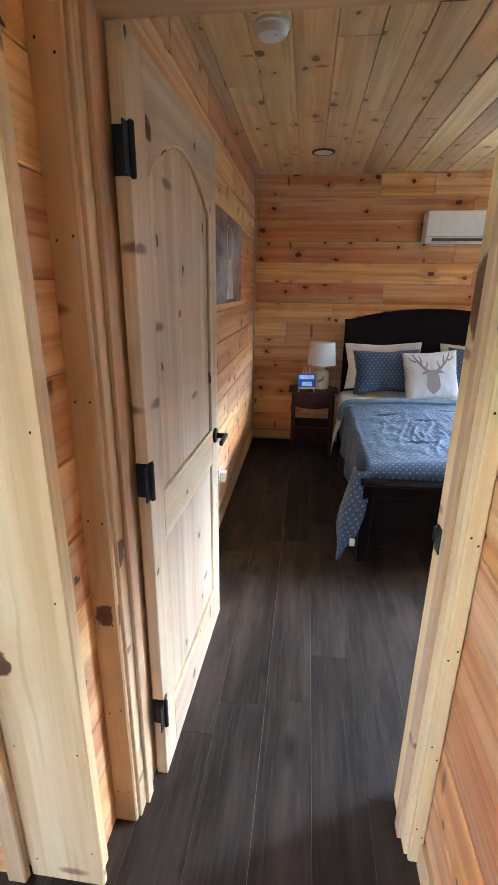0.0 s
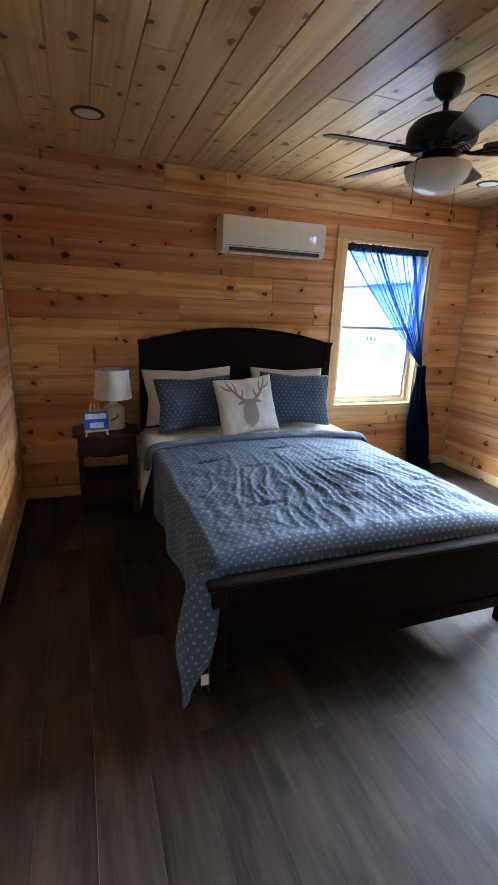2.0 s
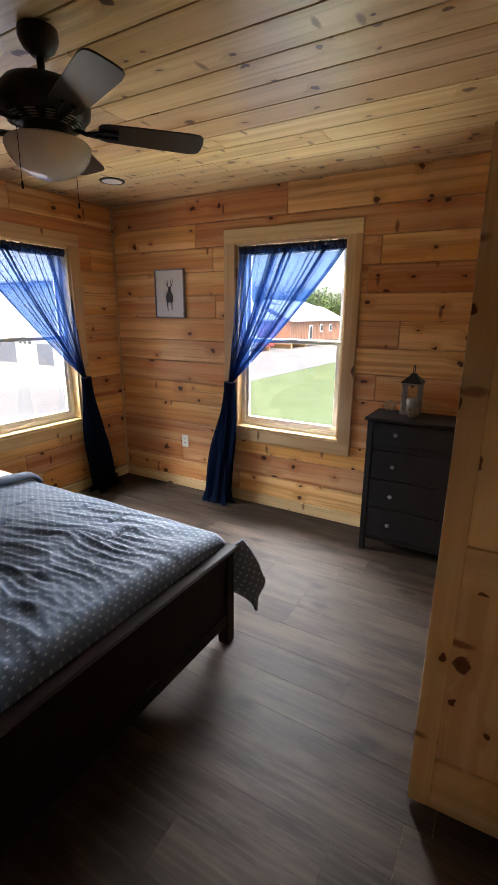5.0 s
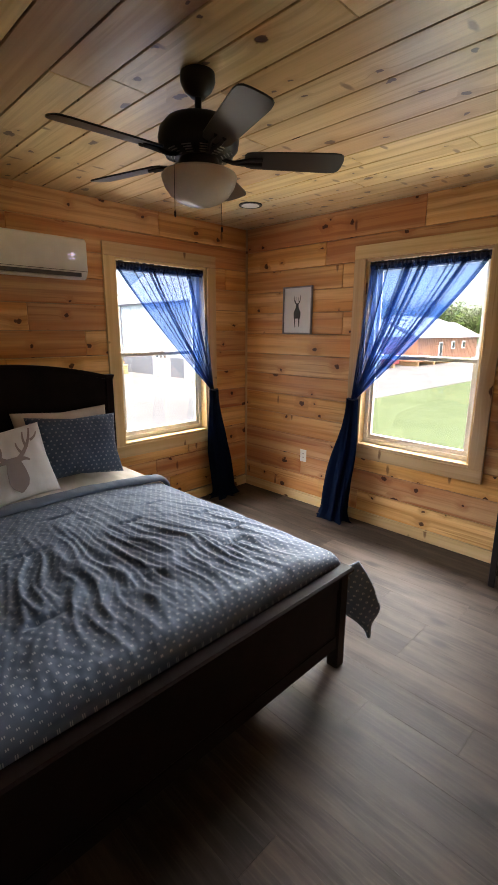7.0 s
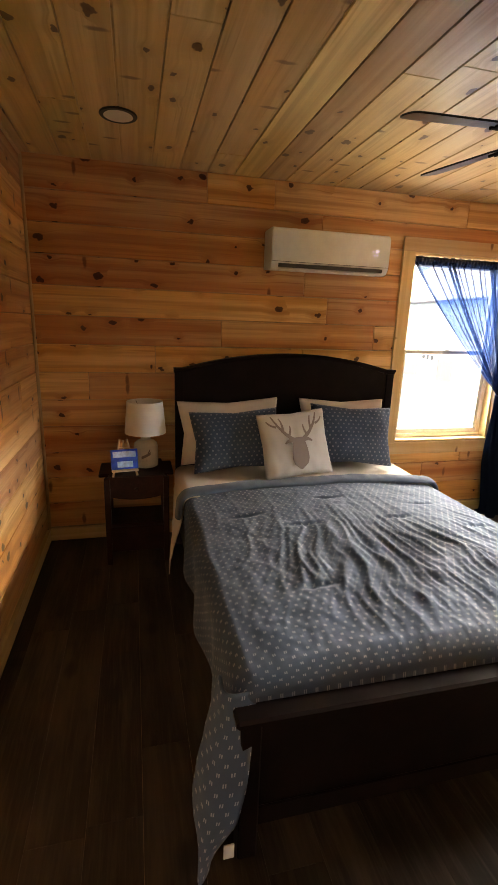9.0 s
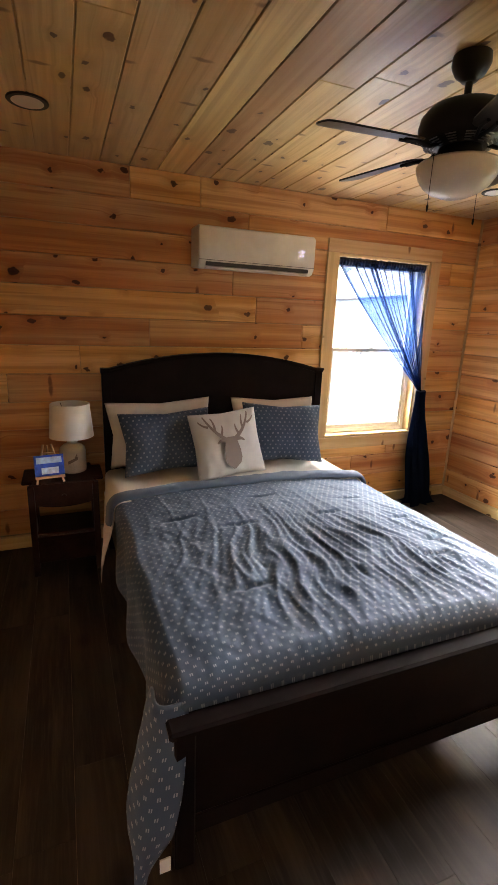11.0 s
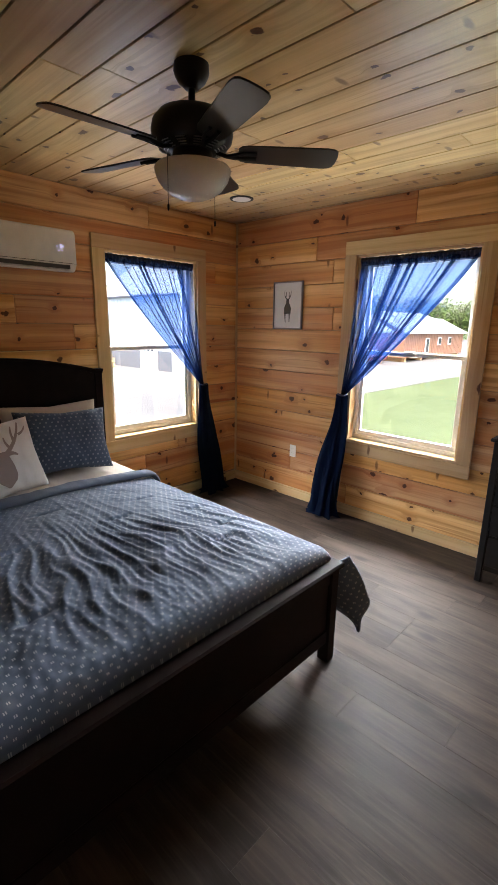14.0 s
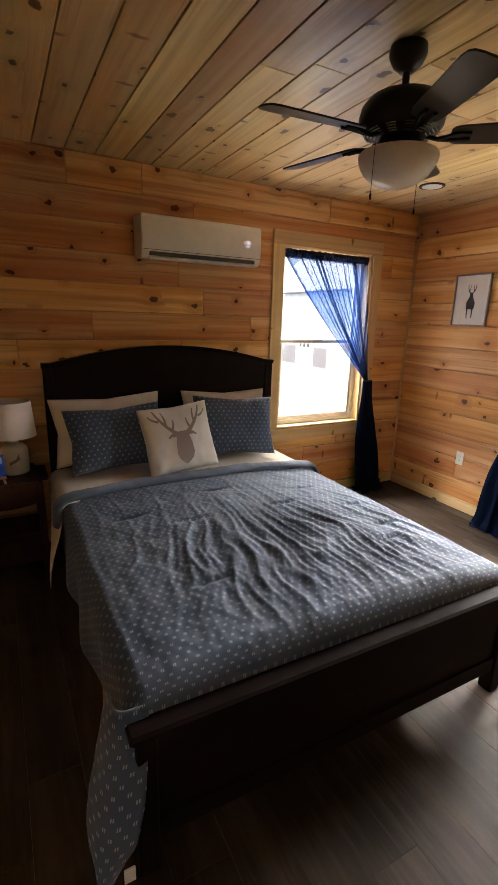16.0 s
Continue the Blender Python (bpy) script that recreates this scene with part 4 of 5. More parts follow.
# ---------------------------------------------------------------- ceiling fan
fan = tagged(thing("ceiling_fan", pose(2.835, 3.81, 0)), "black ceiling fan with five blades and an opal bowl light", "ceiling fan")
bm = bmesh.new()
lathe(bm, [(0.064, HC), (0.066, 2.50), (0.062, 2.488), (0.050, 2.467), (0.034, 2.455), (0.026, 2.447), (0.012, 2.445)], 28)
solid(bm, "canopy", BLACK_METAL, fan, smooth=True)
bm = bmesh.new()
lathe(bm, [(0.013, 2.447), (0.013, 2.395), (0.030, 2.392), (0.036, 2.375), (0.01, 2.374)], 18)
solid(bm, "downrod", BLACK_METAL, fan, smooth=True)
bm = bmesh.new()
lathe(bm, [(0.04, 2.382), (0.085, 2.378), (0.125, 2.362), (0.148, 2.335), (0.155, 2.305), (0.150, 2.275), (0.128, 2.252), (0.095, 2.240), (0.07, 2.238)], 36)
solid(bm, "motor_housing", BLACK_METAL, fan, smooth=True)
bm = bmesh.new()
for a in range(0, 360, 30):
    for j in range(4):
        r, z = 0.1275 - j * 0.012 + 0.002, 2.2515 - j * 0.0042
        pts = [(r * math.cos(radians(a + q)), r * math.sin(radians(a + q)), z - 0.0005) for q in range(-8, 9, 4)]
        tube(bm, pts, 0.0022, 5)
tagged(solid(bm, "vents", GREY_FRAME, fan), kind="stuff")
bm = bmesh.new()
lathe(bm, [(0.075, 2.239), (0.078, 2.225), (0.078, 2.195), (0.086, 2.188), (0.05, 2.186)], 28)
solid(bm, "switch_housing", BLACK_METAL, fan, smooth=True)
bm = bmesh.new()
lathe(bm, [(0.10, 2.192), (0.140, 2.188), (0.146, 2.180), (0.145, 2.167), (0.135, 2.140), (0.115, 2.113), (0.086, 2.092), (0.05, 2.078), (0.01, 2.074)], 40)
solid(bm, "bowl", OPAL, fan, smooth=True)


def blade_mesh():
    bm = bmesh.new()
    outline = []
    for x, w in ((0.175, 0.030), (0.185, 0.044), (0.21, 0.052), (0.30, 0.056), (0.42, 0.060), (0.515, 0.063), (0.545, 0.058), (0.558, 0.046), (0.563, 0.02)):
        outline.append((x, w))
    ring = [(x, w) for x, w in outline] + [(x, -w) for x, w in reversed(outline)]
    lo, hi = [bm.verts.new((x, y, -0.003)) for x, y in ring], [bm.verts.new((x, y, 0.003)) for x, y in ring]
    bm.faces.new(lo[::-1])
    bm.faces.new(hi)
    for i in range(len(ring)):
        j = (i + 1) % len(ring)
        bm.faces.new((lo[i], lo[j], hi[j], hi[i]))
    return bm


for i in range(5):
    m = pose(0, 0, 2.243, 0, 0, -40 + 72 * i) @ pose(0, 0, 0, -13)
    solid(blade_mesh(), "blade", BLADE, fan, at=m)
    bm = bmesh.new()
    tube(bm, [(0.09, 0.0, 0.002), (0.13, 0.0, -0.012), (0.165, 0.010, -0.010), (0.20, 0.018, -0.006), (0.245, 0.016, -0.006)], 0.008, 6)
    tube(bm, [(0.13, 0.0, -0.012), (0.165, -0.010, -0.010), (0.20, -0.018, -0.006), (0.245, -0.016, -0.006)], 0.007, 6)
    solid(bm, "blade_iron", BLACK_METAL, fan, smooth=True, at=m)
for a in (195, 15):
    bm = bmesh.new()
    x, y = 0.112 * math.cos(radians(a)), 0.112 * math.sin(radians(a))
    tube(bm, [(x * 0.68, y * 0.68, 2.205), (x * 1.38, y * 1.38, 2.19), (x * 1.4, y * 1.4, 2.03)], 0.0012, 5)
    lathe(bm, [(0.001, 2.03), (0.004, 2.025), (0.004, 2.01), (0.001, 2.005)], 8, x * 1.4, y * 1.4)
    solid(bm, "pull_chain", BLACK_METAL, fan)


# ---------------------------------------------------------------- recessed lights, smoke alarm, outlets
def downlight(x, y):
    t = tagged(thing("recessed_light", pose(x, y, HC)), "recessed ceiling light with a black trim ring", "ceiling light", "recessed lights")
    bm = bmesh.new()
    lathe(bm, [(0.062, 0.004), (0.088, 0.002), (0.09, -0.004), (0.086, -0.008), (0.066, -0.007), (0.062, 0.0)], 36)
    solid(bm, "trim_ring", BLACK_METAL, t, smooth=True)
    bm = bmesh.new()
    lathe(bm, [(0.01, -0.006), (0.06, -0.0065), (0.068, -0.0075), (0.069, -0.0082), (0.01, -0.0085)], 36)
    solid(bm, "lens", DIFFUSER, t, smooth=True)


for p in ((1.365, 4.925), (4.278, 4.968)):
    downlight(*p)
alarm = tagged(thing("smoke_alarm", pose(1.108, 3.115, HC)), "white round smoke alarm on the ceiling", "smoke alarm")
bm = bmesh.new()
lathe(bm, [(0.072, 0.001), (0.073, -0.010), (0.066, -0.014), (0.064, -0.028), (0.052, -0.040), (0.02, -0.042), (0.002, -0.042)], 32)
solid(bm, "body", WHITE_PLASTIC, alarm, smooth=True)
bm = bmesh.new()
lathe(bm, [(0.012, -0.040), (0.012, -0.0445), (0.002, -0.045)], 16, 0.02, -0.01)
solid(bm, "test_button", WHITE_PLASTIC, alarm, smooth=True)


def outlet(m, label, toggle=False):
    t = tagged(thing("light_switch" if toggle else "power_outlet", m), label, "switch" if toggle else "outlet")
    slab("cover_plate", [(-0.036, 0.036, -0.006, -0.001, -0.058, 0.058)], WHITE_PLASTIC, 2, 0.002, t)
    if toggle:
        slab("toggle", [(-0.006, 0.006, -0.022, -0.006, -0.004, 0.012)], WHITE_PLASTIC, 2, 0.002, t)
    else:
        for z in (-0.026, 0.010):
            slab("socket", [(-0.016, 0.016, -0.008, -0.006, z, z + 0.018)], WHITE_PLASTIC, 2, 0.001, t)
            slab("slots", [(-0.008, -0.005, -0.0085, -0.0079, z + 0.005, z + 0.014), (0.005, 0.008, -0.0085, -0.0079, z + 0.005, z + 0.014)], GREY_PLASTIC, 2, 0, t)
    return t


outlet(pose(XE, 4.865, 0.455, 0, 0, -90), "white duplex outlet on the pine wall")
west_outlet = outlet(pose(XW, 3.70, 0.34, 0, 0, 90), "white duplex outlet with a plugged-in adapter")
slab("plug_adapter", [(-0.03, 0.03, -0.05, -0.009, -0.03, 0.04)], WHITE_PLASTIC, 2, 0.006, west_outlet)
outlet(pose(HX, 1.60, 1.10, 0, 0, -90), "white light switch on the hall wall", True)

# ---------------------------------------------------------------- pictures
pic = tagged(thing("framed_picture", pose(XE, 4.978, 1.773, 0, 0, -90)), "small grey-framed print with a dark figure on white", "picture")
w, h = 0.163, 0.203
slab("frame", [(-w, w, -0.026, -0.003, h - 0.011, h), (-w, w, -0.026, -0.003, -h, -h + 0.011), (-w, -w + 0.011, -0.026, -0.003, -h + 0.011, h - 0.011), (w - 0.011, w, -0.026, -0.003, -h + 0.011, h - 0.011)], GREY_FRAME, 0, 0.002, pic)
slab("print", [(-w + 0.011, w - 0.011, -0.016, -0.004, -h + 0.011, h - 0.011)], PAPER, 0, 0, pic)
flat = lambda x, z: -0.0172
motif([(((s * 0.01, 0.055), (s * 0.04, 0.075), (s * 0.035, 0.125)), 0.005, 0.002) for s in (-1, 1)] + [(((s * 0.022, 0.07), (s * 0.012, 0.09), (s * 0.016, 0.115)), 0.004, 0.002) for s in (-1, 1)]
      + [(((-0.025, -0.05), (-0.028, -0.10), (-0.02, -0.145)), 0.008, 0.004), (((0.02, -0.05), (0.024, -0.10), (0.022, -0.14)), 0.008, 0.004)],
      [(0.06, 0.012, 0.02, 0.018), (0.02, 0.018, -0.02, 0.040), (-0.02, 0.040, -0.07, 0.036)], 1.0, INK, pic, flat)
art = tagged(thing("canvas_picture", pose(XW, 3.94, 1.705, 0, 0, 90)), "brown and grey canvas print with a pale shape", "picture")
slab("canvas", [(-0.52, 0.52, -0.036, -0.002, -0.253, 0.253)], PRINT, 0, 0.004, art)
PALE = plain("pale_print", (0.68, 0.62, 0.58), 0.7, vary=0.3)
motif([(((s * 0.03, -0.02), (s * 0.16, 0.05), (s * 0.06, 0.19)), 0.016, 0.006) for s in (-1, 1)], [(0.0, 0.05, -0.10, 0.10), (-0.10, 0.10, -0.23, 0.14)], 1.0, PALE, art, lambda x, z: -0.0375)


# ---------------------------------------------------------------- doors
def door(name, m, width, height, label, lever=True):
    """A two-panel pine door; local x from the hinge to the free edge, the seen face towards -y."""
    d = tagged(thing(name, m), label, "door", kind="structure")
    th, st = 0.035, 0.105 if width > 0.6 else 0.07
    piece(d, "stile", 0, st, 0, th, 0, height, 2, PINE_DOOR, 0.002)
    piece(d, "stile", width - st, width, 0, th, 0, height, 2, PINE_DOOR, 0.002)
    z_low, z_mid = 0.20, (0.83, 0.97)
    piece(d, "rail", st, width - st, 0, th, 0, z_low, 0, PINE_DOOR, 0.002)
    piece(d, "rail", st, width - st, 0, th, *z_mid, 0, PINE_DOOR, 0.002)
    cx, hw = width / 2, width / 2 - st
    crown = lambda x: height - 0.25 + 0.13 * (1 - ((x - cx) / hw) ** 2)
    bm = bmesh.new()
    for i in range(20):
        a, b2 = st + 2 * hw * i / 20, st + 2 * hw * (i + 1) / 20
        vs = [bm.verts.new(p) for y in (0, th) for p in ((a, y, crown(a)), (b2, y, crown(b2)), (b2, y, height), (a, y, height))]
        for q in ((0, 1, 2, 3), (7, 6, 5, 4), (0, 4, 5, 1), (3, 2, 6, 7)):
            bm.faces.new([vs[k] for k in q])
    bmesh.ops.remove_doubles(bm, verts=bm.verts, dist=1e-5)
    solid(bm, "arched_rail", PINE_DOOR, d, 0)
    for z0, z1 in ((z_low - 0.005, z_mid[0] + 0.005), (z_mid[1] - 0.005, height - 0.11)):
        piece(d, "panel", st - 0.004, width - st + 0.004, 0.012, th - 0.012, z0, z1, 2, PINE_DOOR, 0.0)
    bm = bmesh.new()
    loop = [(st, z_mid[1])] + [(st + 2 * hw * i / 16, crown(st + 2 * hw * i / 16)) for i in range(17)] + [(width - st, z_mid[1]), (st, z_mid[1])]
    tube(bm, [(x, 0.006, z) for x, z in loop], 0.007, 6)
    tube(bm, [(x, 0.006, z) for x, z in ((st, z_low), (st, z_mid[0]), (width - st, z_mid[0]), (width - st, z_low), (st, z_low))], 0.007, 6)
    solid(bm, "moulding", PINE_DOOR, d, 2)
    if lever:
        hd = thing("handle")
        hd.parent = d
        hd.matrix_basis = pose(width - 0.065, 0, 0.94)
        bm = bmesh.new()
        lathe(bm, [(0.032, 0), (0.032, 0.006), (0.028, 0.010), (0.012, 0.012), (0.011, 0.045), (0.002, 0.046)], 24)
        solid(bm, "rosette", BLACK_METAL, hd, smooth=True, at=pose(0, 0, 0, 90))
        bm = bmesh.new()
        box(bm, -0.105, 0.012, -0.056, -0.042, -0.010, 0.010, 0.004, 2)
        solid(bm, "lever", BLACK_METAL, hd, smooth=True)
        slab("latch_plate", [(width - 0.001, width + 0.0015, 0.006, 0.029, 0.91, 0.97)], BLACK_METAL, 2, 0, d)
        for z in (0.27, 1.055, 1.80):
            hg = thing("hinge")
            hg.parent = d
            hg.matrix_basis = pose(0, 0, z)
            slab("leaf", [(-0.0025, 0.0, -0.002, 0.034, -0.047, 0.047), (-0.036, -0.0026, -0.0045, -0.0015, -0.047, 0.047), (0.0, 0.026, -0.003, -0.0005, -0.047, 0.047)], BLACK_METAL, 2, 0, hg)
            bm = bmesh.new()
            lathe(bm, [(0.003, -0.054), (0.0075, -0.05), (0.0075, 0.05), (0.003, 0.054)], 12, -0.004, -0.008)
            solid(bm, "barrel", BLACK_METAL, hg, smooth=True)
    return d


door("door_1", pose(0.918, 1.945, 0.012, 0, 0, 88.4), 0.828, 2.02, "knotty pine two-panel door standing open, black lever handle")
closet = door("door_2", pose(2.948, 1.99, 0.012, 0, 0, 92.0), 0.385, 2.02, "narrow pine closet door standing open", False)
slab("catch", [(0.384, 0.392, 0.010, 0.024, 0.232, 0.262)], CHROME, 2, 0.002, closet)

# ---------------------------------------------------------------- dresser and what stands on it
dresser = tagged(thing("dresser", pose(0, 0, 0)), "black wooden chest of drawers with small round knobs", "dresser")
DX0, DX1, DY0, DY1, DH = 4.555, 4.872, 2.275, 3.065, 0.962
slab("top", [(DX0 - 0.02, DX1 + 0.005, DY0 - 0.018, DY1 + 0.018, DH - 0.022, DH)], BLACK_WOOD, 1, 0.006, dresser)
slab("body", [(DX0 + 0.012, DX1, DY0 + 0.002, DY1 - 0.002, 0.085, DH - 0.022)], BLACK_WOOD, 1, 0.003, dresser)
for y in (DY0, DY1 - 0.04):
    slab("post", [(DX0, DX0 + 0.04, y, y + 0.04, 0.0, DH - 0.022)], BLACK_WOOD, 2, 0.004, dresser)
    slab("post", [(DX1 - 0.04, DX1 + 0.002, y, y + 0.04, 0.0, 0.09)], BLACK_WOOD, 2, 0.004, dresser)
ymid = (DY0 + DY1) / 2
for r, z in enumerate((0.862, 0.645, 0.435, 0.226)):
    h = (0.075, 0.10, 0.10, 0.10)[r]
    dr = slab("drawer", [(DX0 + 0.002, DX0 + 0.02, DY0 + 0.045, DY1 - 0.045, z - h, z + min(h, 0.07) if r == 0 else z + h)], BLACK_WOOD, 1, 0.003, dresser)
    for y in (2.875, 2 * ymid - 2.875):
        bm = bmesh.new()
        lathe(bm, [(0.005, 0), (0.005, 0.008), (0.013, 0.014), (0.014, 0.020), (0.008, 0.025), (0.001, 0.026)], 14)
        solid(bm, "knob", GREY_FRAME, dr, smooth=True, at=pose(DX0 + 0.002, y, z, 0, -90))


def rattan_ball(x, y, r):
    bm = bmesh.new()
    for i in range(16):
        ax = Vector((random.gauss(0, 1), random.gauss(0, 1), random.gauss(0, 1))).normalized()
        u = ax.orthogonal().normalized()
        w = ax.cross(u)
        off = random.uniform(-0.45, 0.45)
        rr = math.sqrt(1 - off * off)
        pts = [(ax * off + (u * math.cos(a) + w * math.sin(a)) * rr) * (r - 0.002) for a in [2 * math.pi * k / 22 for k in range(23)]]
        tube(bm, pts, 0.0021, 5)
    ob = solid(bm, "rattan_ball", RATTAN, smooth=True, at=pose(x, y, DH + r + 0.0005))
    return tagged(ob, "woven rattan ball on the black dresser", "ornament", "rattan balls")


rattan_ball(4.80, 2.985, 0.040)
rattan_ball(4.665, 2.805, 0.036)
lan = tagged(thing("lantern", pose(4.79, 2.845, DH)), "weathered grey wooden lantern with a candle", "lantern")
slab("base", [(-0.062, 0.062, -0.062, 0.062, 0.0, 0.018)], GREYWOOD, 0, 0.003, lan)
for sx in (-1, 1):
    for sy in (-1, 1):
        slab("post", [(sx * 0.05 - 0.009, sx * 0.05 + 0.009, sy * 0.05 - 0.009, sy * 0.05 + 0.009, 0.018, 0.20)], GREYWOOD, 2, 0.002, lan)
slab("upper_frame", [(-0.062, 0.062, -0.062, 0.062, 0.20, 0.214)], GREYWOOD, 0, 0.003, lan)
bm = bmesh.new()
lathe(bm, [(0.095, 0.214), (0.095, 0.218), (0.03, 0.262), (0.02, 0.275), (0.004, 0.277)], 4)
solid(bm, "roof", BLACK_METAL, lan, at=pose(0, 0, 0, 0, 0, 45))
bm = bmesh.new()
tube(bm, [(0.03 * math.cos(a), 0, 0.30 + 0.03 * math.sin(a)) for a in [2 * math.pi * k / 16 for k in range(17)]], 0.003, 6)
solid(bm, "ring", BLACK_METAL, lan)
bm = bmesh.new()
lathe(bm, [(0.03, 0.018), (0.032, 0.022), (0.032, 0.10), (0.028, 0.104), (0.004, 0.102), (0.002, 0.112)], 20)
solid(bm, "candle", CANVAS_WHITE, lan, smooth=True)


# ---------------------------------------------------------------- curtains
def curtain(m, width, label, seed, tail_to):
    """A sheer panel gathered on a rod across the opening and tied back at one side.
    Local x from the free end of the rod (0) to the tied side (width); y towards the room; z up."""
    c = tagged(thing("curtain", m), label, "curtain", "tied-back curtains")
    z_top, z_tie, x_tie, y_tie = 2.085, 1.055, width + 0.045, 0.085
    rnd = random.Random(seed)
    ph = [rnd.uniform(0, 6.28) for _ in range(5)]

    def fold(u, v):
        k = 0.6 + 0.4 * v
        return k * (0.5 * math.sin(u * 34 + ph[0] + 0.7 * math.sin(v * 3)) + 0.35 * math.sin(u * 61 + ph[1]) + 0.5 * noise.noise((u * 9, v * 1.4, seed)))

    def upper(u, v):
        q = v ** 1.08
        x0 = width * (u ** 0.92 + (0.022 * math.sin(u * 15 + ph[4]) + 0.012 * math.sin(u * 37 + ph[3])) * smooth(0, 0.1, u) * smooth(0, 0.1, 1 - u))
        x = x0 + (x_tie - 0.03 + 0.03 * u - x0) * q
        z = z_top + (z_tie - z_top) * v - 0.02 * math.sin(math.pi * v) * (1 - u)
        f = fold(u, v)
        y = 0.0 + y_tie * v + 0.016 * f * (1 - 0.55 * v)
        amp = (0.012 + 0.030 * max(0.0, noise.noise((u * 7, 0.5, seed + 4.0)) + 0.15)) * (1 - 0.62 * v) * smooth(0, 0.06, u) * smooth(0, 0.06, 1 - u)
        k = u * 6.283 * 15 + 1.5 * noise.noise((u * 4, v * 0.8, seed + 7.0))
        x += 0.010 * noise.noise((u * 13, v * 3, seed + 2.0)) * (1 - v) + amp * math.sin(k)
        y += 0.8 * amp * math.cos(k)
        return (x, y, z)

    sheet("sheer_panel", VOILE, upper, 330, 40, parent=c)

    def hem(u, v):
        x, y, z = upper(u * 0.028, v)
        return (x, y + 0.003, z)

    sheet("hem", VOILE, hem, 6, 40, parent=c)

    def header(u, v):
        x = 0.004 + (width - 0.008) * u
        z = 2.120 - 0.062 * v + (0.010 * noise.noise((u * 24, 3.0, seed)) + 0.006 * noise.noise((u * 60, 1.0, seed))) * (1 if v < 0.05 else 0.35)
        y = 0.012 * math.sin(math.pi * min(1, v * 1.1)) + 0.004 * math.sin(u * 190) + 0.003 * noise.noise((u * 40, v * 3, seed))
        return (x, y, z)

    sheet("gathered_header", NAVY, header, 160, 8, parent=c, thick=0.003)

    def tail(u, v):
        a = 2 * math.pi * u
        w = 0.042 + 0.062 * smooth(0, 0.6, v) + 0.035 * smooth(0.86, 1.0, v)
        d = 0.022 + 0.022 * smooth(0, 0.8, v) + 0.05 * smooth(0.88, 1.0, v)
        pleat = 1 + 0.24 * math.sin(a * 7 + ph[2] + v * 2.3) + 0.13 * math.sin(a * 13 + ph[3] - v * 2.0)
        flow = smooth(0.0, 1.0, v)
        x = x_tie + (tail_to[0] - x_tie) * flow + math.cos(a) * w * pleat
        y = y_tie + (tail_to[1] - y_tie) * flow + math.sin(a) * d * pleat
        z = z_tie + (0.012 - z_tie) * min(1, v * 1.05) + 0.012 * (v > 0.9) * math.sin(a * 5)
        return (x, y, max(0.006, z))

    sheet("tail", TAIL, tail, 132, 44, parent=c)
    bm = bmesh.new()
    pts = [(x_tie + 0.036 * math.cos(a), y_tie + 0.028 * math.sin(a), z_tie + 0.004 * math.sin(2 * a)) for a in [2 * math.pi * k / 20 for k in range(21)]]
    tube(bm, pts, 0.007, 6)
    solid(bm, "tieback", NAVY, c, smooth=True)
    bm = bmesh.new()
    tube(bm, [(0.001, 0.004, 2.108), (width - 0.001, 0.004, 2.108)], 0.008, 8)
    solid(bm, "rod", BLACK_METAL, c, smooth=True)
    return c


TAIL = sheer("navy_voile_bunched", (0.009, 0.017, 0.044), 0.95)
curtain(Matrix(((1, 0, 0, W1[0] + 0.018), (0, -1, 0, YN + 0.028), (0, 0, 1, 0), (0, 0, 0, 1))), W1[1] - W1[0] - 0.036, "sheer navy curtain tied back beside the window", 3, (0.965, 0.16))
curtain(Matrix(((0, -1, 0, XE + 0.028), (1, 0, 0, W2[0] + 0.018), (0, 0, 1, 0), (0, 0, 0, 1))), W2[1] - W2[0] - 0.036, "sheer navy curtain tied back beside the window", 8, (1.01, 0.17))

# ---------------------------------------------------------------- outside
def ground_mat(name, a, b_, scale, leafy=False):
    m, t, b = graph(name)
    co = node(t, "TexCoord")
    n1 = noise_of(t, co.outputs["Object"], scale, 5.0, 0.65)
    n2 = noise_of(t, co.outputs["Object"], scale * 40, 4.0, 0.7)
    c = blend(t, ramp(t, n1, 0.3, 0.7), a, b_)
    t.links.new(blend(t, calc(t, "MULTIPLY", n2, 0.5), c, tuple(x * 0.6 for x in a)), b.inputs["Base Color"])
    b.inputs["Roughness"].default_value = 0.95
    b.inputs["Specular IOR Level"].default_value = 0.15
    bump(t, n2, 0.5, 0.02, b)
    return m


def ribbed(name, color):
    """Ribbed sheet-metal cladding."""
    m, t, b = graph(name)
    co = node(t, "TexCoord")
    n1 = noise_of(t, co.outputs["Object"], 0.8, 3.0)
    t.links.new(blend(t, ramp(t, n1, 0.3, 0.7), tuple(x * 0.93 for x in color), color), b.inputs["Base Color"])
    b.inputs["Roughness"].default_value = 0.55
    return m


GZ = -0.9
GRASS = ground_mat("mown_grass", (0.105, 0.135, 0.06), (0.135, 0.165, 0.08), 0.5)
GRAVEL = ground_mat("pale_gravel", (0.17, 0.167, 0.16), (0.24, 0.236, 0.225), 0.25)
PALE_BLUE = ribbed("pale_blue_cladding", (0.42, 0.50, 0.55))
SLATE = ribbed("slate_wainscot", (0.12, 0.13, 0.15))
ORANGE_SIDING = ribbed("cedar_orange_siding", (0.30, 0.155, 0.095))
RED_SIDING = ribbed("barn_red_siding", (0.28, 0.055, 0.045))
WHITE_ROOF = ribbed("white_metal_roof", (0.55, 0.57, 0.6))
WHITE_TRIM = ribbed("white_painted_trim", (0.65, 0.65, 0.65))
DARK_GLASS = plain("dark_far_glass", (0.05, 0.06, 0.07), 0.15)
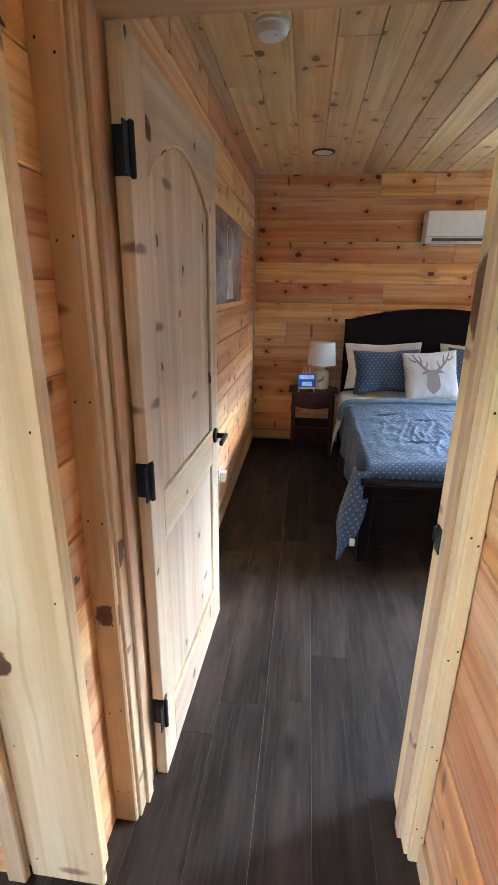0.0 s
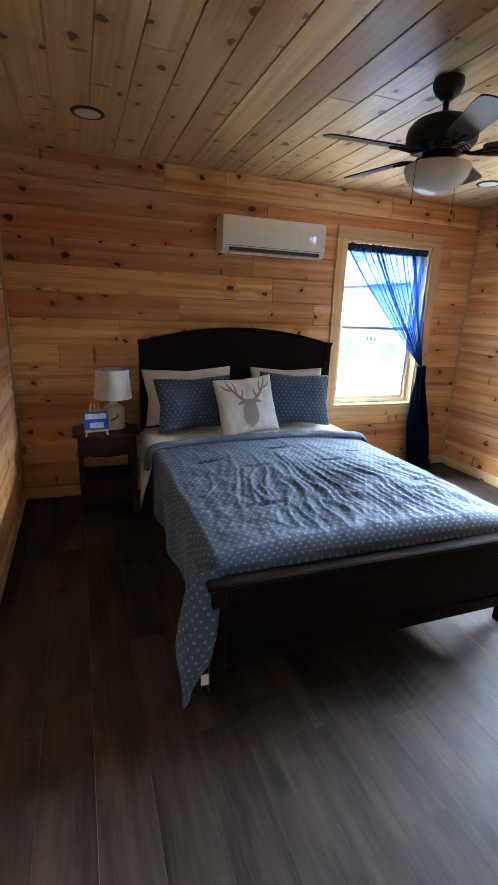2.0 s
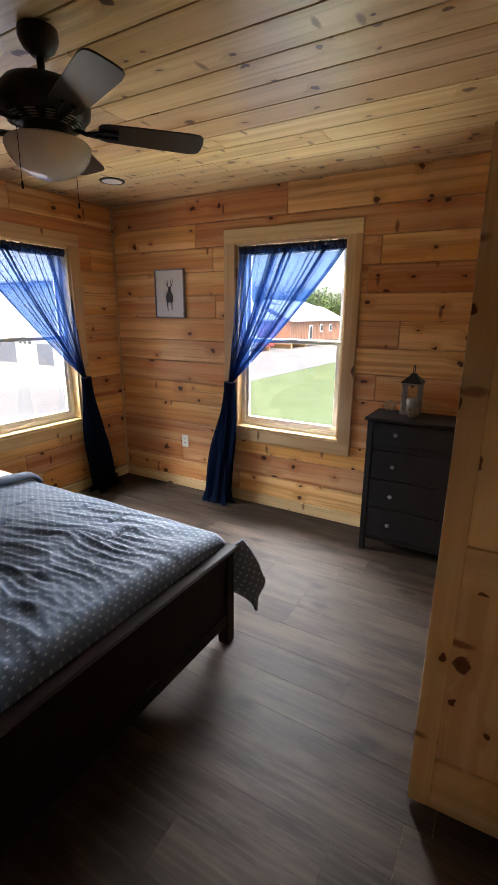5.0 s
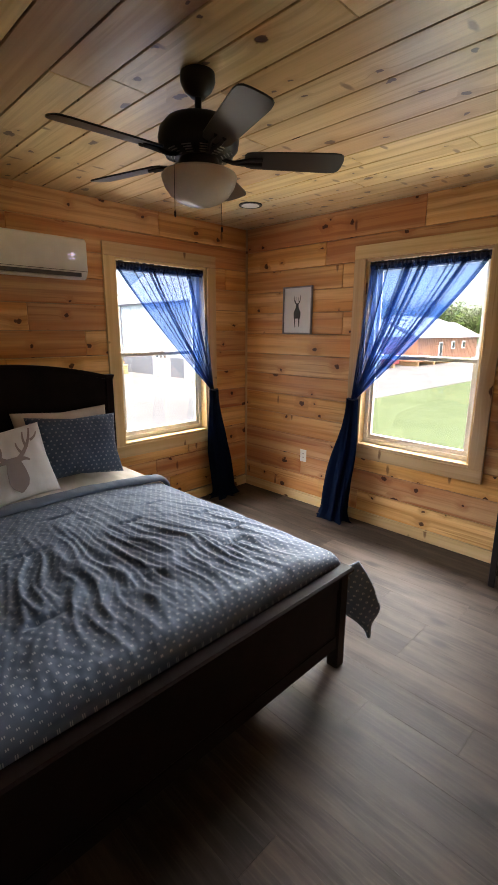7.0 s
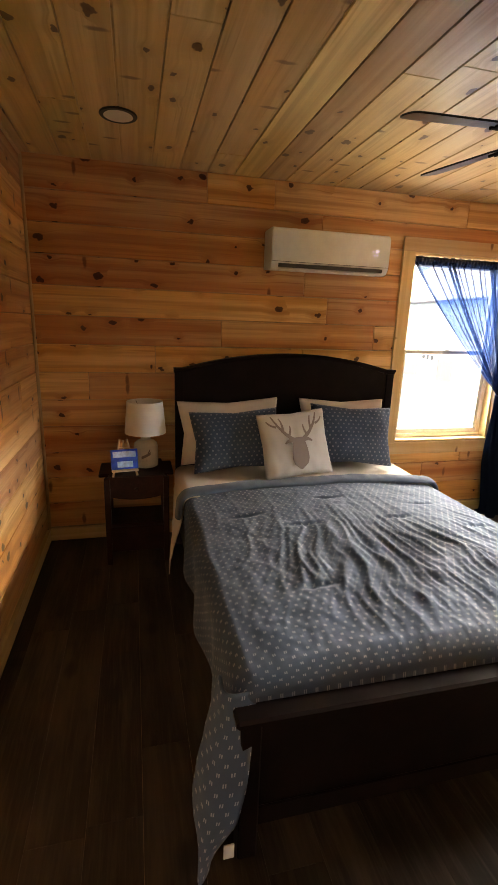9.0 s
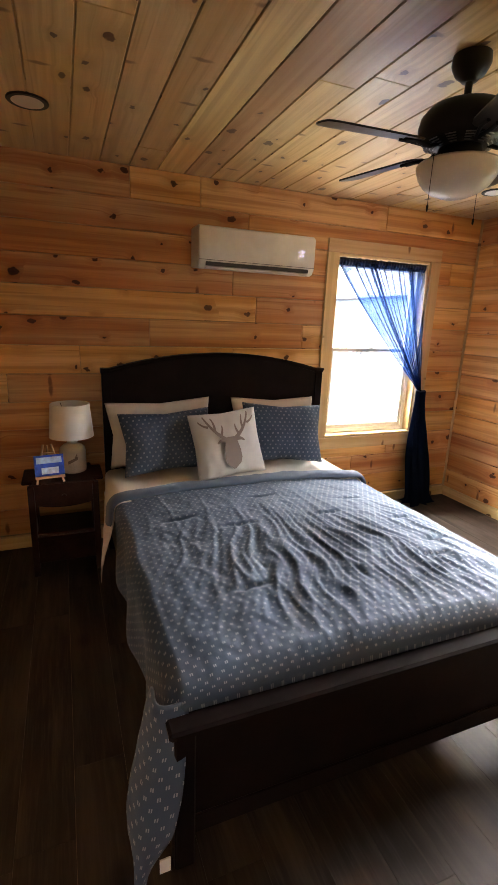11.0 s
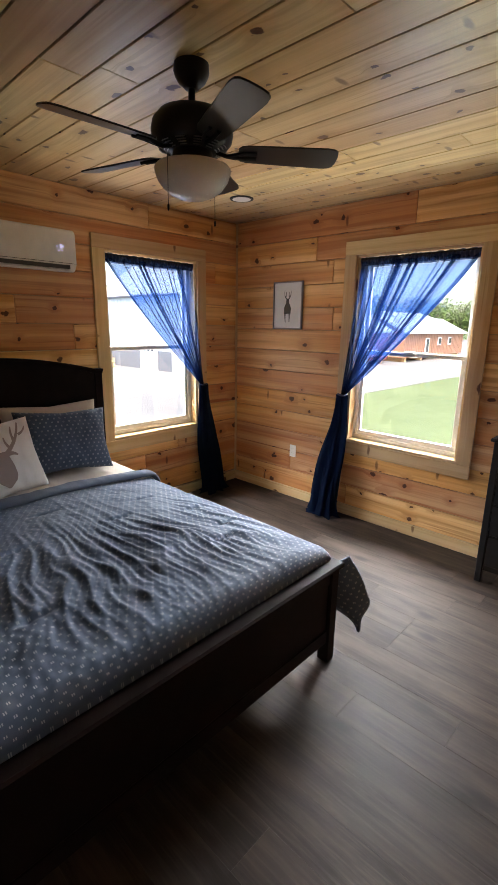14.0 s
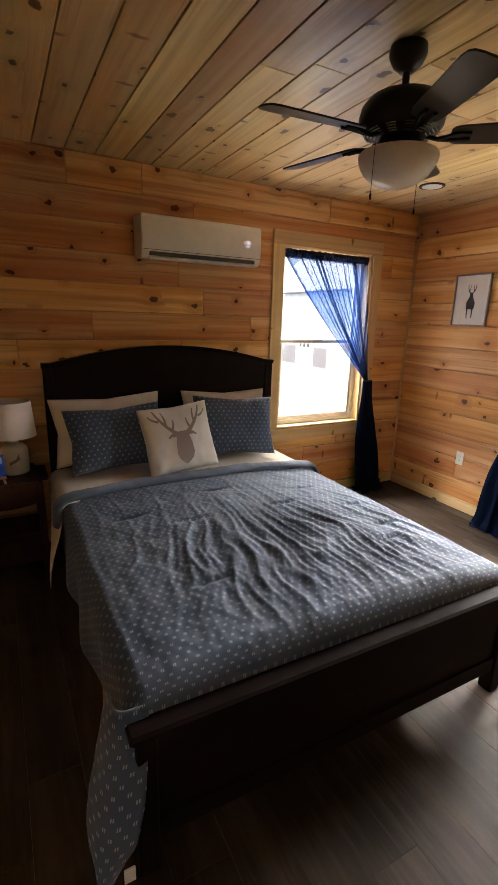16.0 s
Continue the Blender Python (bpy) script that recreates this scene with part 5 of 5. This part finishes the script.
LEAF = ground_mat("leaves", (0.05, 0.09, 0.022), (0.10, 0.14, 0.04), 0.6)
BARK = plain("bark", (0.06, 0.045, 0.035), 0.9, vary=0.3)

tagged(slab("ground", [(-500, 700, -500, 700, GZ - 0.3, GZ)], GRASS), "mown green grass reaching the tree line", "ground", kind="structure")
bm = bmesh.new()
rng = random.Random(5)
ring = [(-60, 5.9), (7.2, 5.9), (9.5, 9.6), (14, 11.2), (26, 11.0), (60, 10.2), (110, 9.5), (110, 34), (40, 60), (-60, 60)]
lo, hi = [bm.verts.new((x, y, GZ - 0.05)) for x, y in ring], [bm.verts.new((x, y, GZ + 0.02)) for x, y in ring]
bm.faces.new(hi)
for i in range(len(ring)):
    j = (i + 1) % len(ring)
    bm.faces.new((lo[i], lo[j], hi[j], hi[i]))
tagged(solid(bm, "gravel_lot", GRAVEL), "pale gravel lot beside the grass", "gravel lot", kind="structure")


def building(name, x0, x1, y0, y1, base, eave, peak, along, wall, roof, label):
    """A shed with ribbed walls and a gabled roof; along: the axis of its ridge."""
    g = tagged(thing(name), label, "building")
    bm = bmesh.new()
    box(bm, x0, x1, y0, y1, base, eave)
    s = 0.3
    x = x0 + s
    while x < x1:
        box(bm, x - 0.02, x + 0.02, y0 - 0.02, y0, base, eave)
        x += s
    y = y0 + s
    while y < y1:
        box(bm, x0 - 0.02, x0, y - 0.02, y + 0.02, base, eave)
        y += s
    if along == "x":
        for xx in (x0, x1 - 0.02):
            vs = [bm.verts.new(p) for p in ((xx, y0, eave), (xx, y1, eave), (xx, (y0 + y1) / 2, peak), (xx + 0.02, y0, eave), (xx + 0.02, y1, eave), (xx + 0.02, (y0 + y1) / 2, peak))]
            bm.faces.new(vs[:3])
            bm.faces.new(vs[3:])
    else:
        for yy in (y0, y1 - 0.02):
            vs = [bm.verts.new(p) for p in ((x0, yy, eave), (x1, yy, eave), ((x0 + x1) / 2, yy, peak), (x0, yy + 0.02, eave), (x1, yy + 0.02, eave), ((x0 + x1) / 2, yy + 0.02, peak))]
            bm.faces.new(vs[:3])
            bm.faces.new(vs[3:])
    solid(bm, "wall", wall, g)
    bm = bmesh.new()
    o, t = 0.25, 0.08
    if along == "x":
        c = (y0 + y1) / 2
        sec = [(y0 - o, eave - 0.05), (c, peak), (y1 + o, eave - 0.05), (y1 + o, eave - 0.05 + t), (c, peak + t), (y0 - o, eave - 0.05 + t)]
        ra, rb = [bm.verts.new((x0 - o, y, z)) for y, z in sec], [bm.verts.new((x1 + o, y, z)) for y, z in sec]
    else:
        c = (x0 + x1) / 2
        sec = [(x0 - o, eave - 0.05), (c, peak), (x1 + o, eave - 0.05), (x1 + o, eave - 0.05 + t), (c, peak + t), (x0 - o, eave - 0.05 + t)]
        ra, rb = [bm.verts.new((x, y0 - o, z)) for x, z in sec], [bm.verts.new((x, y1 + o, z)) for x, z in sec]
    for k in range(6):
        q = (k + 1) % 6
        bm.faces.new((ra[k], ra[q], rb[q], rb[k]))
    bm.faces.new(ra)
    bm.faces.new(rb)
    solid(bm, "roof", roof, g)
    return g


shop = building("workshop", 16.3, 23, 19.2, 28.5, GZ, 3.05, 5.6, "y", PALE_BLUE, WHITE_ROOF, "pale blue metal workshop with white roof and doors")
slab("wainscot", [(16.24, 16.29, 19.2, 28.5, GZ, 0.15)], SLATE, 1, 0, shop)
slab("door", [(16.18, 16.23, 23.0, 24.3, GZ, 0.45)], WHITE_TRIM, 2, 0.01, shop)
for i in range(3):
    slab("door_pane", [(16.165, 16.178, 23.18 + i * 0.36, 23.40 + i * 0.36, 0.10, 0.32)], DARK_GLASS, 2, 0, shop)
slab("door_trim", [(16.17, 16.23, 22.86, 22.99, GZ, 0.57), (16.17, 16.23, 24.31, 24.44, GZ, 0.57), (16.17, 16.23, 22.99, 24.31, 0.46, 0.57)], WHITE_TRIM, 2, 0, shop)
slab("door", [(16.18, 16.23, 19.6, 21.6, GZ, 1.2)], WHITE_TRIM, 2, 0.01, shop)
bm = bmesh.new()
tube(bm, [(16.15, 19.2, 2.98), (16.15, 28.5, 2.98)], 0.07, 6)
tube(bm, [(16.15, 27.6, 2.95), (16.2, 27.7, 2.6), (16.2, 27.7, GZ + 0.02)], 0.05, 6)
solid(bm, "gutter", SLATE, shop)
for x, y, s in ((15.2, 26.2, 0.55), (15.4, 27.1, 0.7)):
    cr = tagged(thing("wooden_crate", pose(x, y, GZ + 0.02)), "weathered wooden crate beside the workshop", "crate", "crates")
    for k in range(4):
        slab("slat", [(-s / 2, s / 2, -s / 2, s / 2, k * s / 4 + 0.01, (k + 1) * s / 4 - 0.02)], BEECH, 0, 0.01, cr)

barn = building("portable_cabin", 33.2, 44.5, 17.2, 21.5, -0.55, 1.15, 2.25, "x", ORANGE_SIDING, WHITE_ROOF, "orange-brown sided cabin on skids with white roof")
for x, h, z in ((36.9, 1.15, -0.35), (39.2, 0.62, 0.22), (41.3, 0.62, 0.22)):
    w = slab("window", [(x - 0.30, x + 0.30, 17.10, 17.17, z, z + h)], WHITE_TRIM, 2, 0.01, barn)
    slab("pane", [(x - 0.2, x + 0.2, 17.08, 17.098, z + 0.09, z + h - 0.09)], DARK_GLASS, 2, 0, w)
for x in (33.8, 36.5, 39.2, 41.9, 44.0):
    slab("skid", [(x - 0.12, x + 0.12, 17.3, 21.4, GZ + 0.02, -0.55)], BEECH, 1, 0.01, barn)
barn2 = building("portable_barn", 19.5, 31.5, 17.6, 21.8, -0.6, 1.25, 2.5, "x", RED_SIDING, WHITE_ROOF, "barn-red sided shed with white metal roof")
for x in (20, 23, 26, 29, 31):
    slab("skid", [(x - 0.12, x + 0.12, 17.7, 21.7, GZ + 0.02, -0.6)], BEECH, 1, 0.01, barn2)
for x in (22.5, 28.0):
    slab("door", [(x - 0.8, x + 0.8, 17.5, 17.57, -0.55, 1.05)], WHITE_TRIM, 2, 0.01, barn2)
far = building("far_shed", 52, 62, 26, 32, GZ, 2.2, 3.2, "x", WHITE_TRIM, WHITE_ROOF, "white shed in front of the trees")


def tree_parts(seed):
    """A trunk with limbs, and a crown of many small leaf clumps."""
    rnd = random.Random(seed)
    trunk = bmesh.new()
    lathe(trunk, [(0.32, 0), (0.24, 1.2), (0.18, 3.2), (0.08, 5.4), (0.03, 6.6)], 8)
    crown = bmesh.new()
    for b in range(22):
        a, h = rnd.uniform(0, 6.28), rnd.uniform(1.8, 6.4)
        ln = (1.0 - abs(h - 3.6) / 4.2) * rnd.uniform(1.8, 3.2)
        tip = Vector((math.cos(a) * ln, math.sin(a) * ln, h + ln * 0.45))
        tube(trunk, [(0, 0, h * 0.8), tip], 0.04, 5)
        for _ in range(60):
            c = tip * rnd.uniform(0.45, 1.05) + Vector((rnd.gauss(0, 0.5), rnd.gauss(0, 0.5), rnd.gauss(0, 0.4) + (1 - 0.8) * h * 0.2))
            s = rnd.uniform(0.12, 0.28)
            u = Vector((rnd.gauss(0, 1), rnd.gauss(0, 1), rnd.gauss(0, 1))).normalized()
            w = u.orthogonal().normalized()
            crown.faces.new([crown.verts.new(c + q) for q in (u * s, w * s * 0.6, -u * s, -w * s * 0.6)])
    return trunk, crown


kinds = []
for s in (11, 12, 13):
    tr, cr = tree_parts(s)
    t = tagged(thing("tree", pose(70 + s, 60, GZ)), "leafy green broadleaf tree in the far tree line", "tree", "tree line")
    solid(tr, "trunk", BARK, t, smooth=True)
    tagged(solid(cr, "crown", LEAF, t), kind="stuff")
    kinds.append(t)
rng = random.Random(21)
for i in range(34):
    a = i / 33
    copy_thing(kinds[i % 3], pose(30 + 66 * a + rng.uniform(-2, 2), 66 - 36 * a + rng.uniform(-4, 4), GZ, 0, 0, rng.uniform(0, 360)) @ Matrix.Scale(1, 4))

# ---------------------------------------------------------------- wall boards, baseboards, corner trim
BB = 0.09
board_wall(wall_north, "x", YN, 1, XW, XE, {0: (1.905, 2.37, 3.9), 1: (2.725,), 2: (4.62,), 3: (2.615,), 4: (2.805,), 5: (2.013, 3.205), 6: (1.55, 2.63), 7: (1.10,)}, 2.335, [(W1[0], W1[1], *WZ)], floor_z=BB)
board_wall(wall_east, "y", XE, 1, YS, YN, {0: (3.865,), 1: (4.70,), 3: (3.235,), 4: (4.506,), 5: (2.99,), 7: (3.126,), 9: (3.934,)}, 2.311, [(W2[0], W2[1], *WZ)], floor_z=BB)
board_wall(wall_west, "y", XW, -1, YS, YN, {}, 2.335, floor_z=BB)
DOORHOLE = [(DX[0] - 0.02, DX[1] + 0.02, -1.0, DZ + 0.02)]
board_wall(wall_south, "x", YS, -1, XW, XE, {}, 2.311, DOORHOLE, floor_z=BB)
board_wall(wall_south, "x", YH, 1, 0.80, HX, {}, 2.335, DOORHOLE, floor_z=0.0)
board_wall(wall_hall_east, "y", HX, 1, HS, YH - 0.002, {}, 2.30, floor_z=BB)
board_wall(wall_stub, "y", 0.80, -1, 1.655, YH - 0.002, {}, 2.30)
for q in ((0.566, 0.622, 1.612, 1.636, 0, HC), (0.624, 0.834, 1.634, 1.654, 0, HC), (0.801, 0.818, 1.655, 1.70, 0, HC)):
    piece(wall_stub, "corner_board", *q, 2, PINE_TRIM, 0.004)

baseboard = tagged(thing("baseboard"), "plain pine baseboard round the room", "baseboard", kind="structure")
for q, ax in (((XW, XE, YN - 0.014, YN + BT, 0, BB - 0.001), 0), ((XE - 0.014, XE + BT, YS + 0.015, YN - 0.015, 0, BB - 0.001), 1), ((XW - BT, XW + 0.014, YS + 0.024, YN - 0.015, 0, BB - 0.001), 1),
              ((DX[1] + 0.10, XE - 0.015, YS - BT, YS + 0.014, 0, BB - 0.001), 0), ((HX - 0.014, HX + BT, HS, YH - 0.024, 0, BB - 0.001), 1)):
    piece(baseboard, "board", *q, ax, PINE_TRIM, 0.003)
corner_trim = tagged(thing("corner_trim"), "slim pine strips in the room's corners and along the ceiling", "trim", kind="structure")
for q, ax in (((XE - 0.022, XE - 0.001, YN - 0.022, YN - 0.001, BB, HC - 0.003), 2), ((XW + 0.001, XW + 0.02, YN - 0.02, YN - 0.001, BB, HC - 0.003), 2), ((XW + 0.001, XW + 0.02, YS + 0.03, YN - 0.022, HC - 0.026, HC - 0.002), 1)):
    piece(corner_trim, "strip", *q, ax, PINE_TRIM, 0.006)

# ---------------------------------------------------------------- nail holes in the trim
def nail_holes(parent, spots, facing):
    """Small dark brad holes: shallow six-sided dimples on faces that look along facing (0 x, 1 y), towards minus."""
    bm = bmesh.new()
    for p in spots:
        ring = []
        for k in range(6):
            a, q = 2 * math.pi * k / 6, list(p)
            q[1 - facing] += 0.0028 * math.cos(a)
            q[2] += 0.0034 * math.sin(a)
            ring.append(bm.verts.new(q))
        bm.faces.new(ring)
    return tagged(solid(bm, "nail_holes", INK, parent), kind="stuff")


rng = random.Random(33)
jit = lambda z: z + rng.uniform(-0.03, 0.03)
nail_holes(door_frame, [(x, YH - 0.0226, jit(0.12 + 0.3 * k)) for k in range(7) for x in (DX[0] - 0.058, DX[0] - 0.024, DX[1] + 0.016, HX - 0.012)], 1)
nail_holes(wall_stub, [(x, 1.6334, jit(0.1 + 0.4 * k)) for k in range(6) for x in (0.65, 0.81)], 1)

# ---------------------------------------------------------------- floor planks
PW, PL = 0.178, 1.22
k0 = math.floor((HW - 3.172) / PW)
k = k0
rng = random.Random(4)
while 3.172 + k * PW < XE:
    xa, xb = 3.172 + k * PW, 3.172 + (k + 1) * PW
    start = {0: 2.715, 2: 3.16, 3: 3.16}.get(k, rng.uniform(0, PL)) - 6 * PL
    lo_y = YH - 0.2 if xa > HX + 0.1 else HS
    hi_y = YN if xb > XW - 0.1 else YH - 0.1
    y = start
    while y < hi_y:
        a, b2 = max(y, lo_y), min(y + PL, hi_y)
        if b2 - a > 0.03:
            piece(floor, "plank", max(xa, HW) + 0.0004, min(xb, XE + 0.01) - 0.0004, a + 0.0004, b2 - 0.0004, -0.006, 0.0, 1, FLOOR, 0.0005)
        y += PL
    k += 1
